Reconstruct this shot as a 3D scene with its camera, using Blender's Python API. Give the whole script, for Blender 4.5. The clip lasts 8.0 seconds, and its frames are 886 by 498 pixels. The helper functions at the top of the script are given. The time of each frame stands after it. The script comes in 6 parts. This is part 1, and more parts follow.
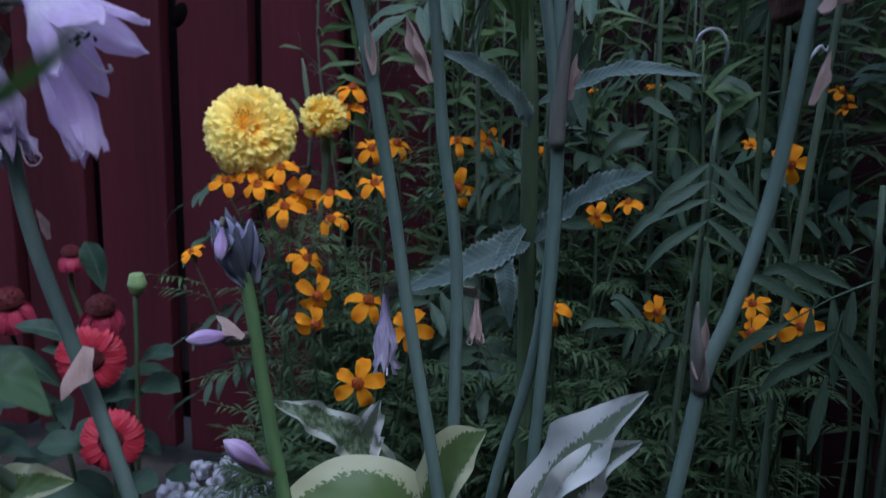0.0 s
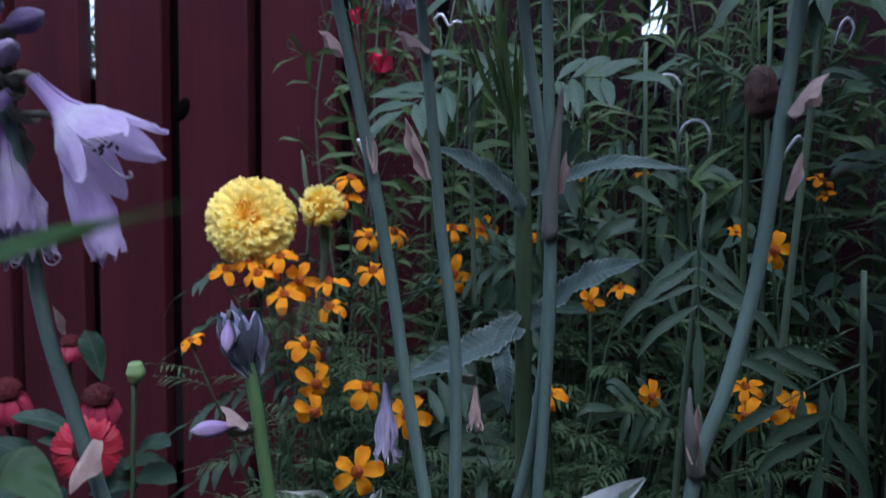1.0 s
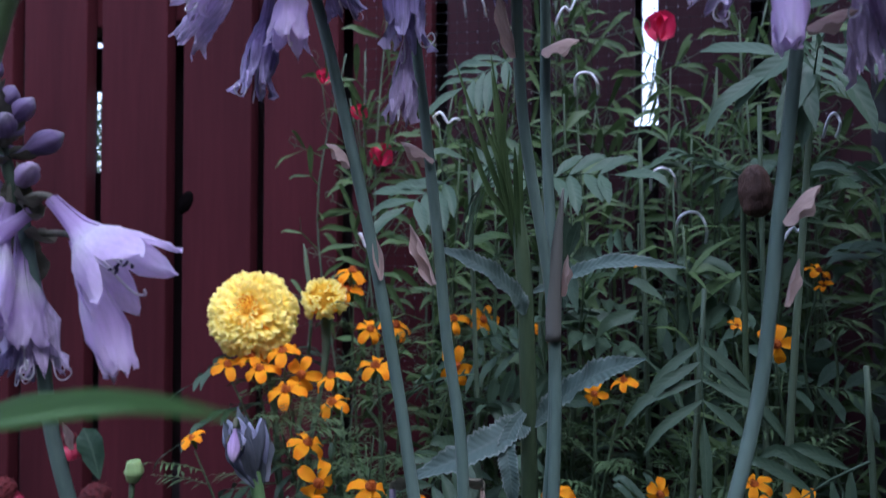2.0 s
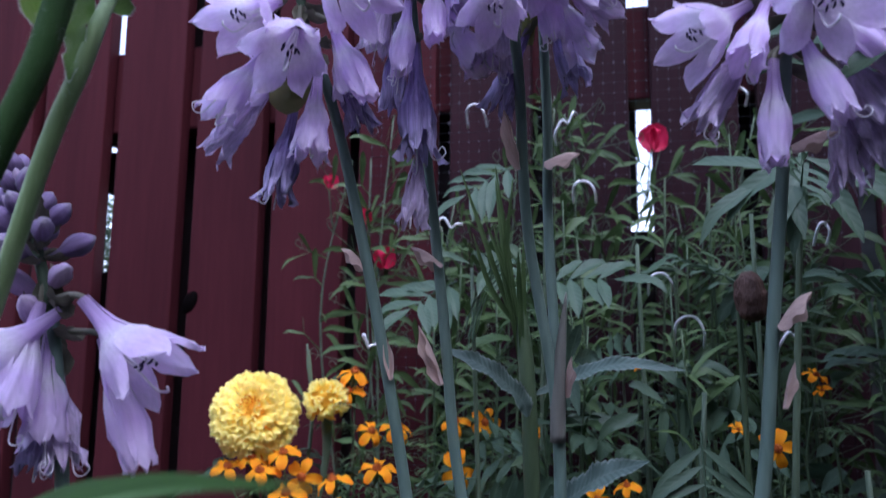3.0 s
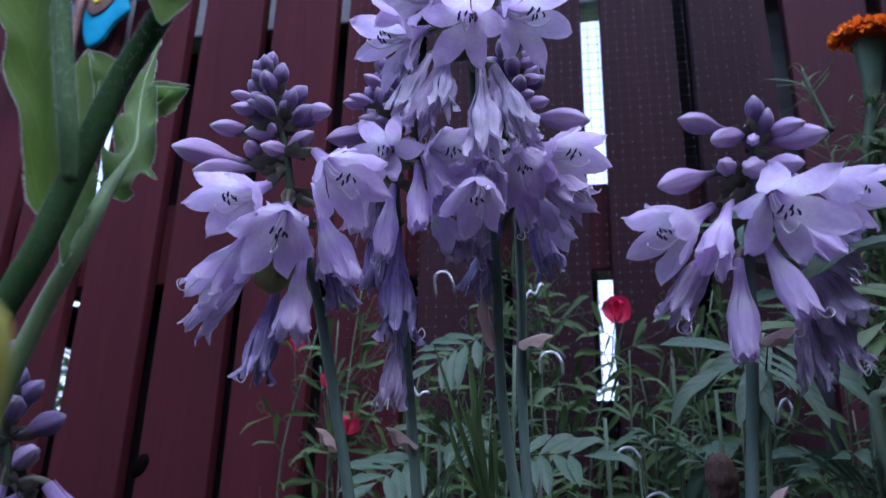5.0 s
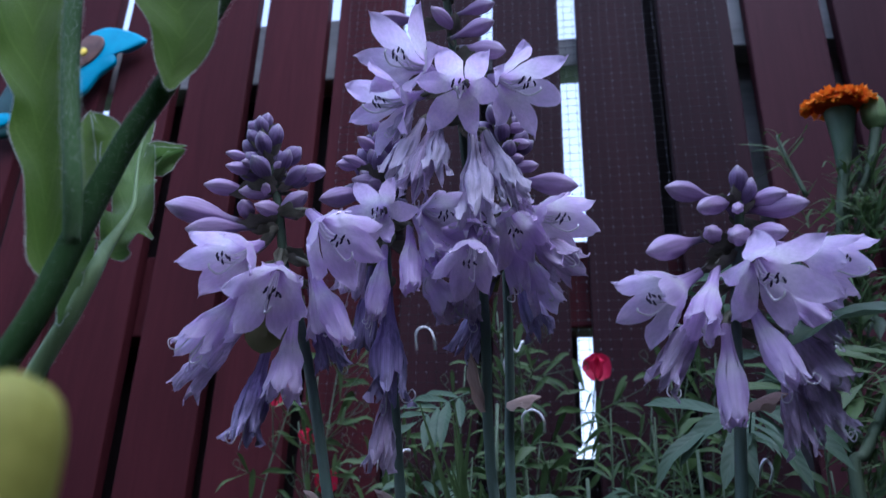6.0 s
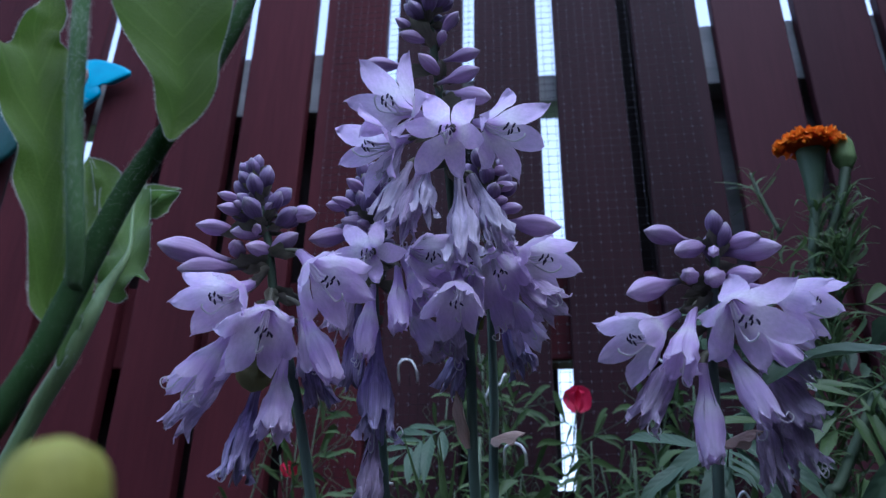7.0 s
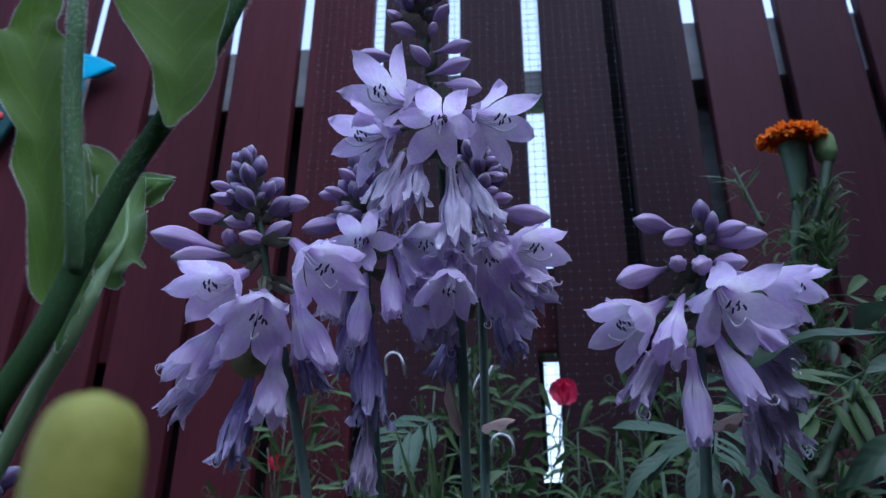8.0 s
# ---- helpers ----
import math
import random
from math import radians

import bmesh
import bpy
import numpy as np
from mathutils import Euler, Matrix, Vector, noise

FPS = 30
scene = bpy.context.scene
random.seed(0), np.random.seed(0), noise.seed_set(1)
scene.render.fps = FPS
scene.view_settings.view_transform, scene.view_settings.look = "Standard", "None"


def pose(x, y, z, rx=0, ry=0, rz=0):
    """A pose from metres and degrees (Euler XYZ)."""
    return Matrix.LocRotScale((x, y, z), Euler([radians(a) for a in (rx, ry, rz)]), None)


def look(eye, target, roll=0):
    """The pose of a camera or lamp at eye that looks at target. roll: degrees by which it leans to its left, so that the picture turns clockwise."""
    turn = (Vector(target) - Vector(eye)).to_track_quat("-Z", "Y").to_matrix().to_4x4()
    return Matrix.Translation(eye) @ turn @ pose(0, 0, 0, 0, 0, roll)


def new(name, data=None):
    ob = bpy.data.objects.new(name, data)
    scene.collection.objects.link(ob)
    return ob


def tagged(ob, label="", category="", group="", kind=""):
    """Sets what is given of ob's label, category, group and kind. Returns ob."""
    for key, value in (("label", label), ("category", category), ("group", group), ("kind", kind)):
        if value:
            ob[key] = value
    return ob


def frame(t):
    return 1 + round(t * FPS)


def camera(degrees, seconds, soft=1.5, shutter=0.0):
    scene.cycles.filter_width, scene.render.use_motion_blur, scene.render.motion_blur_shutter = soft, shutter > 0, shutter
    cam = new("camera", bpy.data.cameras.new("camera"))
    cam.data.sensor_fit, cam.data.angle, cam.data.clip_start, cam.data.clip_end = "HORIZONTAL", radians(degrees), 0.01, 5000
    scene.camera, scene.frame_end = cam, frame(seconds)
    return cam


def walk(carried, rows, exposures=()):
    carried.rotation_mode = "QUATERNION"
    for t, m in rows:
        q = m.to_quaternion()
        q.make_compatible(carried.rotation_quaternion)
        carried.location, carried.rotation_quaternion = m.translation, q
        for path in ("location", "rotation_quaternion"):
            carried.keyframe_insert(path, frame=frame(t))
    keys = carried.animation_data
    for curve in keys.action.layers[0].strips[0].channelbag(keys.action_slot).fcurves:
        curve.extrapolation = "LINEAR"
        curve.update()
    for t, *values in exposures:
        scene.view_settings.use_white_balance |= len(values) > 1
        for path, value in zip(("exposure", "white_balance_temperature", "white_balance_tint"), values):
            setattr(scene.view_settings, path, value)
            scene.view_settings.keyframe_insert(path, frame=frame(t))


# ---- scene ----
cam = camera(59.1, 8.0, soft=1.3, shutter=0.5)
cam.data.dof.use_dof, cam.data.dof.focus_distance, cam.data.dof.aperture_fstop = True, 0.41, 15.0
PATH = [
    (0, (0.407, 0.113, 0.498), (-0.076, 2.018, 0.126), 1.5),
    (0.5, (0.409, 0.109, 0.501), (-0.071, 2.031, 0.226), 1.2),
    (1, (0.408, 0.1, 0.504), (-0.071, 2.035, 0.338), 0.9),
    (1.5, (0.405, 0.096, 0.512), (-0.076, 2.037, 0.454), 0.6),
    (1.7, (0.406, 0.096, 0.516), (-0.075, 2.038, 0.492), 0.3),
    (3, (0.404, 0.078, 0.515), (-0.061, 2.001, 0.811), 0.7),
    (3.5, (0.405, 0.075, 0.518), (-0.04, 1.982, 0.925), 0.9),
    (4, (0.405, 0.073, 0.523), (-0.02, 1.963, 1.02), 1.3),
    (4.5, (0.402, 0.07, 0.525), (0.013, 1.939, 1.119), 1.4),
    (6, (0.39, 0.061, 0.528), (0.106, 1.87, 1.332), 1.5),
    (6.5, (0.391, 0.054, 0.53), (0.137, 1.848, 1.378), 1.3),
    (7, (0.388, 0.048, 0.529), (0.159, 1.835, 1.399), 1.0),
    (7.5, (0.385, 0.045, 0.526), (0.177, 1.831, 1.401), 0.8),
    (8, (0.384, 0.045, 0.523), (0.197, 1.839, 1.387), 0.4),
]
walk(cam, [(t, look(eye, target, roll)) for t, eye, target, roll in PATH], [(0, 1.20, 4980, 21), (1.5, 1.62, 5080, 23), (3, 1.80, 5150, 27), (4.5, 1.64, 5000, 27), (6, 1.34, 4900, 20), (8, 1.22, 4800, 15)])

# ---- light: a dim overcast evening sky ----
world = bpy.data.worlds.new("evening_sky")
scene.world = world
world.use_nodes = True
wn = world.node_tree.nodes
sky = wn.new("ShaderNodeTexSky")
sky.sky_type = "NISHITA"
sky.sun_disc = False
sky.sun_elevation = radians(58)
sky.sun_rotation = radians(138)
sky.air_density = 1.6
sky.dust_density = 2.0
sky.ozone_density = 1.0
overcast = wn.new("ShaderNodeHueSaturation")
overcast.inputs["Saturation"].default_value = 0.5
world.node_tree.links.new(sky.outputs[0], overcast.inputs["Color"])
world.node_tree.links.new(overcast.outputs[0], wn["Background"].inputs[0])
wn["Background"].inputs[1].default_value = 0.15
sun = new("sun", bpy.data.lights.new("sun", "SUN"))
sun.data.energy = 0.6
sun.data.angle = radians(35)
sun.data.color = (1.0, 0.98, 0.96)
sun.matrix_world = look((1.5, -1.3, 3.9), (0.35, 0.6, 0.5))

# ---- materials ----
def surface(name, dark, light, rough=0.6, scale=40.0, grain=400.0, bump=0.15, through_light=0.0, stretch=(1, 1, 1), random_mix=0.15, sheen=0.0, coat=0.0, gloss=0.25):
    """A noisy two-scale surface; through_light lets part of the light pass, as petals and leaves do."""
    m = bpy.data.materials.new(name)
    m.use_nodes = True
    n, l = m.node_tree.nodes, m.node_tree.links
    shade = n["Principled BSDF"]
    shade.inputs["Roughness"].default_value = rough
    shade.inputs["Specular IOR Level"].default_value = gloss
    shade.inputs["Sheen Weight"].default_value = sheen
    shade.inputs["Coat Weight"].default_value = coat
    co = n.new("ShaderNodeTexCoord")
    mp = n.new("ShaderNodeMapping")
    mp.inputs["Scale"].default_value = stretch
    l.new(co.outputs["Object"], mp.inputs["Vector"])
    big, fine = n.new("ShaderNodeTexNoise"), n.new("ShaderNodeTexNoise")
    for node, s in ((big, scale), (fine, grain)):
        node.inputs["Scale"].default_value = s
        node.inputs["Detail"].default_value = 3
        l.new(mp.outputs[0], node.inputs["Vector"])
    info = n.new("ShaderNodeObjectInfo")
    geo = n.new("ShaderNodeNewGeometry")
    add = n.new("ShaderNodeMath")
    add.operation = "MULTIPLY_ADD"
    l.new(info.outputs["Random"], add.inputs[0])
    add.inputs[1].default_value = random_mix
    l.new(big.outputs["Fac"], add.inputs[2])
    isl = n.new("ShaderNodeMath")
    isl.operation = "MULTIPLY_ADD"
    l.new(geo.outputs["Random Per Island"], isl.inputs[0])
    isl.inputs[1].default_value = random_mix
    l.new(add.outputs[0], isl.inputs[2])
    mixf = n.new("ShaderNodeMath")
    mixf.operation = "MULTIPLY_ADD"
    l.new(fine.outputs["Fac"], mixf.inputs[0])
    mixf.inputs[1].default_value = 0.35
    l.new(isl.outputs[0], mixf.inputs[2])
    ramp = n.new("ShaderNodeValToRGB")
    ramp.color_ramp.elements[0].position = 0.45
    ramp.color_ramp.elements[1].position = 0.95 + random_mix
    ramp.color_ramp.elements[0].color = (*dark, 1)
    ramp.color_ramp.elements[1].color = (*light, 1)
    l.new(mixf.outputs[0], ramp.inputs[0])
    l.new(ramp.outputs[0], shade.inputs["Base Color"])
    if bump:
        bp = n.new("ShaderNodeBump")
        bp.inputs["Strength"].default_value = bump
        bp.inputs["Distance"].default_value = 0.002
        l.new(fine.outputs["Fac"], bp.inputs["Height"])
        l.new(bp.outputs[0], shade.inputs["Normal"])
    if through_light:
        tr = n.new("ShaderNodeBsdfTranslucent")
        l.new(ramp.outputs[0], tr.inputs["Color"])
        mx = n.new("ShaderNodeMixShader")
        mx.inputs[0].default_value = through_light
        l.new(shade.outputs[0], mx.inputs[1])
        l.new(tr.outputs[0], mx.inputs[2])
        l.new(mx.outputs[0], n["Material Output"].inputs["Surface"])
    return m


LAWN = surface("pale_lawn", (0.10, 0.16, 0.07), (0.2, 0.28, 0.13), 0.9, 3, 60, 0.5)
RED_PAINT = surface("dark_red_paint", (0.024, 0.0050, 0.0068), (0.063, 0.0128, 0.0160), 0.65, 9, 140, 0.35, stretch=(1, 1, 0.08), gloss=0.08)
MAROON_PAINT = surface("aged_maroon_paint", (0.017, 0.0062, 0.0085), (0.034, 0.012, 0.0155), 0.65, 9, 140, 0.2, stretch=(1, 1, 0.08), gloss=0.1)
FADED_PAINT = surface("faded_red_paint", (0.026, 0.0090, 0.0120), (0.060, 0.0185, 0.0235), 0.65, 9, 140, 0.35, stretch=(1, 1, 0.08), gloss=0.1)
# skin of the unseen walls that hold back sky light
SKY_BLOCK = surface("shaded_house_wall", (0.08, 0.075, 0.07), (0.13, 0.12, 0.115), 0.9, 4, 60, 0.3)
# shade of the fence gaps, put into the colour of the wood behind
GAP_SHADE = surface("old_dark_paint", (0.006, 0.004, 0.0045), (0.016, 0.009, 0.0095), 0.8, 9, 140, 0.35, stretch=(1, 1, 0.08))
GREY_WOOD = surface("weathered_grey_wood", (0.13, 0.13, 0.13), (0.3, 0.3, 0.29), 0.85, 25, 160, 0.5, stretch=(0.1, 1, 1))
WIRE = surface("galvanised_wire", (0.006, 0.006, 0.007), (0.016, 0.016, 0.018), 0.6, 60, 300, 0.1)
WELD = surface("zinc_weld", (0.06, 0.057, 0.066), (0.16, 0.155, 0.175), 0.5, 60, 300, 0.1)
SOIL = surface("dark_garden_soil", (0.006, 0.005, 0.004), (0.03, 0.023, 0.017), 0.95, 30, 220, 0.9)
STONE = surface("pale_gravel", (0.14, 0.14, 0.145), (0.48, 0.48, 0.5), 0.8, 90, 500, 0.4, random_mix=0.5)
STEM = surface("blue_green_stem", (0.068, 0.112, 0.088), (0.138, 0.197, 0.156), 0.5, 60, 500, 0.12, stretch=(1, 1, 0.15))


def leaf_surface(name, dark, light, rib=None, veins=9.0, relief=0.5, margin=None, edge=0.62, rough=0.5, through_light=0.25, mottle=None, gloss=0.5, downy=0.0):
    """A leaf, marked along its own length: a paler midrib, side veins, and a margin of another colour where it has one."""
    m = surface(name, dark, light, rough, 60, 600, 0, through_light, random_mix=0.4, gloss=gloss, sheen=downy)
    n, l = m.node_tree.nodes, m.node_tree.links
    shade = n["Principled BSDF"]
    base = shade.inputs["Base Color"].links[0].from_socket

    def calc(op, a, b=0.0, c=0.0):
        node = n.new("ShaderNodeMath")
        node.operation = op
        for k, value in enumerate((a, b, c)):
            if isinstance(value, (int, float)):
                node.inputs[k].default_value = value
            else:
                l.new(value, node.inputs[k])
        return node.outputs[0]

    def blend(fac, a, b):
        node = n.new("ShaderNodeMix")
        node.data_type = "RGBA"
        l.new(fac, node.inputs[0])
        for k, value in ((6, a), (7, b)):
            if isinstance(value, tuple):
                node.inputs[k].default_value = (*value, 1)
            else:
                l.new(value, node.inputs[k])
        return node.outputs[2]

    uvn = n.new("ShaderNodeUVMap")
    sp = n.new("ShaderNodeSeparateXYZ")
    l.new(uvn.outputs[0], sp.inputs[0])
    off = calc("MULTIPLY", calc("ABSOLUTE", calc("SUBTRACT", sp.outputs[0], 0.5)), 2.0)
    wave = calc("SINE", calc("MULTIPLY", calc("SUBTRACT", calc("MULTIPLY", sp.outputs[1], veins), calc("MULTIPLY", off, 1.4)), 6.283))
    height = calc("ADD", calc("MULTIPLY", wave, 0.5), calc("MULTIPLY", calc("LESS_THAN", off, 0.1), -1.0))
    colour = base
    if mottle:
        patch, soft_edge = n.new("ShaderNodeTexNoise"), n.new("ShaderNodeMapRange")
        patch.inputs["Scale"].default_value = 20
        patch.inputs["Detail"].default_value = 2
        soft_edge.inputs[1].default_value, soft_edge.inputs[2].default_value = 0.42, 0.62
        l.new(patch.outputs["Fac"], soft_edge.inputs[0])
        colour = blend(soft_edge.outputs[0], colour, mottle)
    if margin:
        wob = n.new("ShaderNodeTexNoise")
        wob.inputs["Scale"].default_value = 38
        wob.inputs["Detail"].default_value = 1
        line = n.new("ShaderNodeMapRange")
        line.inputs[1].default_value, line.inputs[2].default_value = edge + 0.21, edge + 0.29
        l.new(calc("MULTIPLY_ADD", wob.outputs["Fac"], 0.5, off), line.inputs[0])
        fac = line.outputs[0]
        colour = blend(fac, colour, margin)
    if rib:
        colour = blend(calc("LESS_THAN", off, 0.09), colour, rib)
    bp = n.new("ShaderNodeBump")
    bp.inputs["Strength"].default_value = relief
    bp.inputs["Distance"].default_value = 0.0015
    if downy:
        pucker = n.new("ShaderNodeTexVoronoi")
        pucker.feature = "SMOOTH_F1"
        pucker.inputs["Scale"].default_value = 170
        net = n.new("ShaderNodeTexVoronoi")
        net.feature = "DISTANCE_TO_EDGE"
        net.inputs["Scale"].default_value = 110
        soft_net = n.new("ShaderNodeMapRange")
        soft_net.inputs[1].default_value, soft_net.inputs[2].default_value = 0.0, 0.16
        soft_net.inputs[3].default_value, soft_net.inputs[4].default_value = 0.5, 0.0
        l.new(net.outputs["Distance"], soft_net.inputs[0])
        side_vein = calc("MULTIPLY", calc("GREATER_THAN", wave, 0.93), 0.45)
        colour = blend(calc("MAXIMUM", soft_net.outputs[0], side_vein), colour, tuple(min(1.0, 1.5 * c + 0.02) for c in light))
        height = calc("MULTIPLY_ADD", pucker.outputs["Distance"], 2.5, calc("MULTIPLY", height, 0.8))
        bp.inputs["Distance"].default_value = 0.004
    l.new(height, bp.inputs["Height"])
    l.new(bp.outputs[0], shade.inputs["Normal"])
    l.new(colour, shade.inputs["Base Color"])
    for node in n:
        if node.bl_idname == "ShaderNodeBsdfTranslucent":
            l.new(colour, node.inputs["Color"])
    return m


def petal_surface(name, stops, streak=(0.8, 1.0), rough=0.55, through_light=0.35, length=0.045, sheen=0.1, gloss=0.3):
    """A petal whose colour runs along the flower's own axis, with fine streaks."""
    m = bpy.data.materials.new(name)
    m.use_nodes = True
    n, l = m.node_tree.nodes, m.node_tree.links
    shade = n["Principled BSDF"]
    shade.inputs["Roughness"].default_value = rough
    shade.inputs["Sheen Weight"].default_value = sheen
    shade.inputs["Specular IOR Level"].default_value = gloss
    co, sp = n.new("ShaderNodeTexCoord"), n.new("ShaderNodeSeparateXYZ")
    l.new(co.outputs["Object"], sp.inputs[0])
    mul = n.new("ShaderNodeMath")
    mul.operation = "DIVIDE"
    l.new(sp.outputs[2], mul.inputs[0])
    mul.inputs[1].default_value = length
    ramp = n.new("ShaderNodeValToRGB")
    while len(ramp.color_ramp.elements) < len(stops):
        ramp.color_ramp.elements.new(0.5)
    for e, (at, c) in zip(ramp.color_ramp.elements, stops):
        e.position = at
        e.color = (*c, 1)
    l.new(mul.outputs[0], ramp.inputs[0])
    mp = n.new("ShaderNodeMapping")
    mp.inputs["Scale"].default_value = (1, 1, 0.06)
    l.new(co.outputs["Object"], mp.inputs[0])
    tex = n.new("ShaderNodeTexNoise")
    tex.inputs["Scale"].default_value = 700
    tex.inputs["Detail"].default_value = 2
    l.new(mp.outputs[0], tex.inputs["Vector"])
    info = n.new("ShaderNodeObjectInfo")
    low = n.new("ShaderNodeMapRange")
    low.inputs[1].default_value, low.inputs[2].default_value = 0.3, 0.7
    low.inputs[3].default_value, low.inputs[4].default_value = streak
    l.new(tex.outputs["Fac"], low.inputs[0])
    own = n.new("ShaderNodeMapRange")
    own.inputs[3].default_value, own.inputs[4].default_value = 0.88, 1.08
    l.new(info.outputs["Random"], own.inputs[0])
    k = n.new("ShaderNodeMath")
    k.operation = "MULTIPLY"
    l.new(low.outputs[0], k.inputs[0])
    l.new(own.outputs[0], k.inputs[1])
    hsv = n.new("ShaderNodeHueSaturation")
    l.new(k.outputs[0], hsv.inputs["Value"])
    l.new(ramp.outputs[0], hsv.inputs["Color"])
    l.new(hsv.outputs[0], shade.inputs["Base Color"])
    bp = n.new("ShaderNodeBump")
    bp.inputs["Strength"].default_value = 0.2
    bp.inputs["Distance"].default_value = 0.0006
    l.new(tex.outputs["Fac"], bp.inputs["Height"])
    l.new(bp.outputs[0], shade.inputs["Normal"])
    tr, mx = n.new("ShaderNodeBsdfTranslucent"), n.new("ShaderNodeMixShader")
    mx.inputs[0].default_value = through_light
    l.new(hsv.outputs[0], tr.inputs["Color"])
    l.new(shade.outputs[0], mx.inputs[1])
    l.new(tr.outputs[0], mx.inputs[2])
    l.new(mx.outputs[0], n["Material Output"].inputs["Surface"])
    return m


def ruffle_surface(name, stops, rough=0.6, through_light=0.3):
    """A ruffled petal, deeper in colour at its root than at its rim."""
    m = petal_surface(name, stops, (0.9, 1.05), rough, through_light, 1.0, 0.0, 0.08)
    n, l = m.node_tree.nodes, m.node_tree.links
    uvn, sp = n.new("ShaderNodeUVMap"), n.new("ShaderNodeSeparateXYZ")
    l.new(uvn.outputs[0], sp.inputs[0])
    for node in n:
        if node.bl_idname == "ShaderNodeValToRGB":
            l.new(sp.outputs[1], node.inputs[0])
    return m


# ---- shaping ----
def smooth_path(points, steps):
    """A Catmull-Rom line through the points."""
    p = [Vector(q) for q in points]
    p = [2 * p[0] - p[1]] + p + [2 * p[-1] - p[-2]]
    out = []
    for i in range(1, len(p) - 2):
        for k in range(steps):
            t = k / steps
            a, b, c, d = p[i - 1], p[i], p[i + 1], p[i + 2]
            out.append(0.5 * (2 * b + (c - a) * t + (2 * a - 5 * b + 4 * c - d) * t * t + (3 * b - a - 3 * c + d) * t**3))
    return out + [p[-2]]


def level(profile, t):
    """A value between the entries of an even profile."""
    x = t * (len(profile) - 1)
    i = min(int(x), len(profile) - 2)
    return profile[i] + (profile[i + 1] - profile[i]) * (x - i)


def tube(bm, points, radii, sides=7, steps=4, cap=True):
    """A round stem along a smooth line; radii is a profile from start to end."""
    line = smooth_path(points, steps)
    side = None
    rings = []
    for i, c in enumerate(line):
        ahead = (line[min(i + 1, len(line) - 1)] - line[max(i - 1, 0)]).normalized()
        if side is None:
            side = ahead.orthogonal().normalized()
        side = (side - ahead * side.dot(ahead)).normalized()
        other = ahead.cross(side)
        r = level(radii, i / (len(line) - 1))
        rings.append([bm.verts.new(c + r * (math.cos(a) * side + math.sin(a) * other)) for a in [2 * math.pi * k / sides for k in range(sides)]])
    for a, b in zip(rings, rings[1:]):
        for k in range(sides):
            bm.faces.new((a[k], a[(k + 1) % sides], b[(k + 1) % sides], b[k])).smooth = True
    if cap:
        bm.faces.new(rings[0][::-1])
        bm.faces.new(rings[-1])
    return bm


def blade(bm, points, widths, face=(0, 0, 1), fold=0.25, wave=0.0, waves=3, across=4, steps=4, teeth=0.0, tooth_count=9, phase=0.0):
    """A leaf or petal: a sheet along a smooth line, widths a profile of half widths, face the side that its upper side looks to."""
    line = smooth_path(points, steps)
    rows = []
    n = len(line) - 1
    uv = bm.loops.layers.uv.verify()
    for i, c in enumerate(line):
        t = i / n
        ahead = (line[min(i + 1, n)] - line[max(i - 1, 0)]).normalized()
        side = ahead.cross(Vector(face))
        if side.length < 1e-4:
            side = ahead.orthogonal()
        side.normalize()
        up = side.cross(ahead)
        w = max(level(widths, t), 1e-5)
        if teeth:
            w *= 1 + teeth * (((t * tooth_count) % 1.0) - 0.5)
        row = []
        for k in range(across + 1):
            s = 2 * k / across - 1
            lift = fold * w * abs(s) ** 1.3 + wave * w * math.sin(phase + waves * 2 * math.pi * t + (1.7 if s > 0 else 0)) * s * s
            row.append(bm.verts.new(c + side * (s * w) + up * lift))
        rows.append(row)
    for i, (a, b) in enumerate(zip(rows, rows[1:])):
        for k in range(across):
            f = bm.faces.new((a[k], a[k + 1], b[k + 1], b[k]))
            f.smooth = True
            for loop, (u, v) in zip(f.loops, ((k, i), (k + 1, i), (k + 1, i + 1), (k, i + 1))):
                loop[uv].uv = (u / across, v / n)
    return bm


def box(bm, x0, x1, y0, y1, z0, z1, bevel=0.002):
    """A block with eased edges."""
    b = bmesh.new()
    bmesh.ops.create_cube(b, size=1.0)
    for v in b.verts:
        v.co = Vector((x0 + (v.co.x + 0.5) * (x1 - x0), y0 + (v.co.y + 0.5) * (y1 - y0), z0 + (v.co.z + 0.5) * (z1 - z0)))
    if bevel:
        bmesh.ops.bevel(b, geom=b.edges[:], offset=bevel, segments=2, affect="EDGES", profile=0.6)
    me = bpy.data.meshes.new("block")
    b.to_mesh(me)
    b.free()
    bm.from_mesh(me)
    bpy.data.meshes.remove(me)
    return bm


def to_mesh(name, bm, material):
    me = bpy.data.meshes.new(name)
    bm.to_mesh(me)
    bm.free()
    for m in material if isinstance(material, (list, tuple)) else [material]:
        me.materials.append(m)
    return me


def part(name, bm, material, parent=None, label=""):
    """Links a bmesh as one mesh object under a thing or a part."""
    ob = new(name, to_mesh(name, bm, material))
    ob.parent = parent
    if label:
        tagged(ob, label)
    return ob


def again(name, mesh, m, parent=None):
    """Another object on the same mesh, at pose m under parent."""
    ob = new(name, mesh)
    ob.parent = parent
    ob.matrix_basis = m
    return ob


def thing(name, at, label, category, group="", kind=""):
    """An empty at the thing's base, for its parts."""
    ob = new(name)
    ob.empty_display_size = 0.02
    ob.location = at
    return tagged(ob, label, category, group, kind)


def hang(ob, parent):
    """Parents ob, whose mesh is in world places, under a thing that stands elsewhere."""
    ob.parent = parent
    ob.matrix_parent_inverse = Matrix.Translation(parent.location).inverted()
    return ob

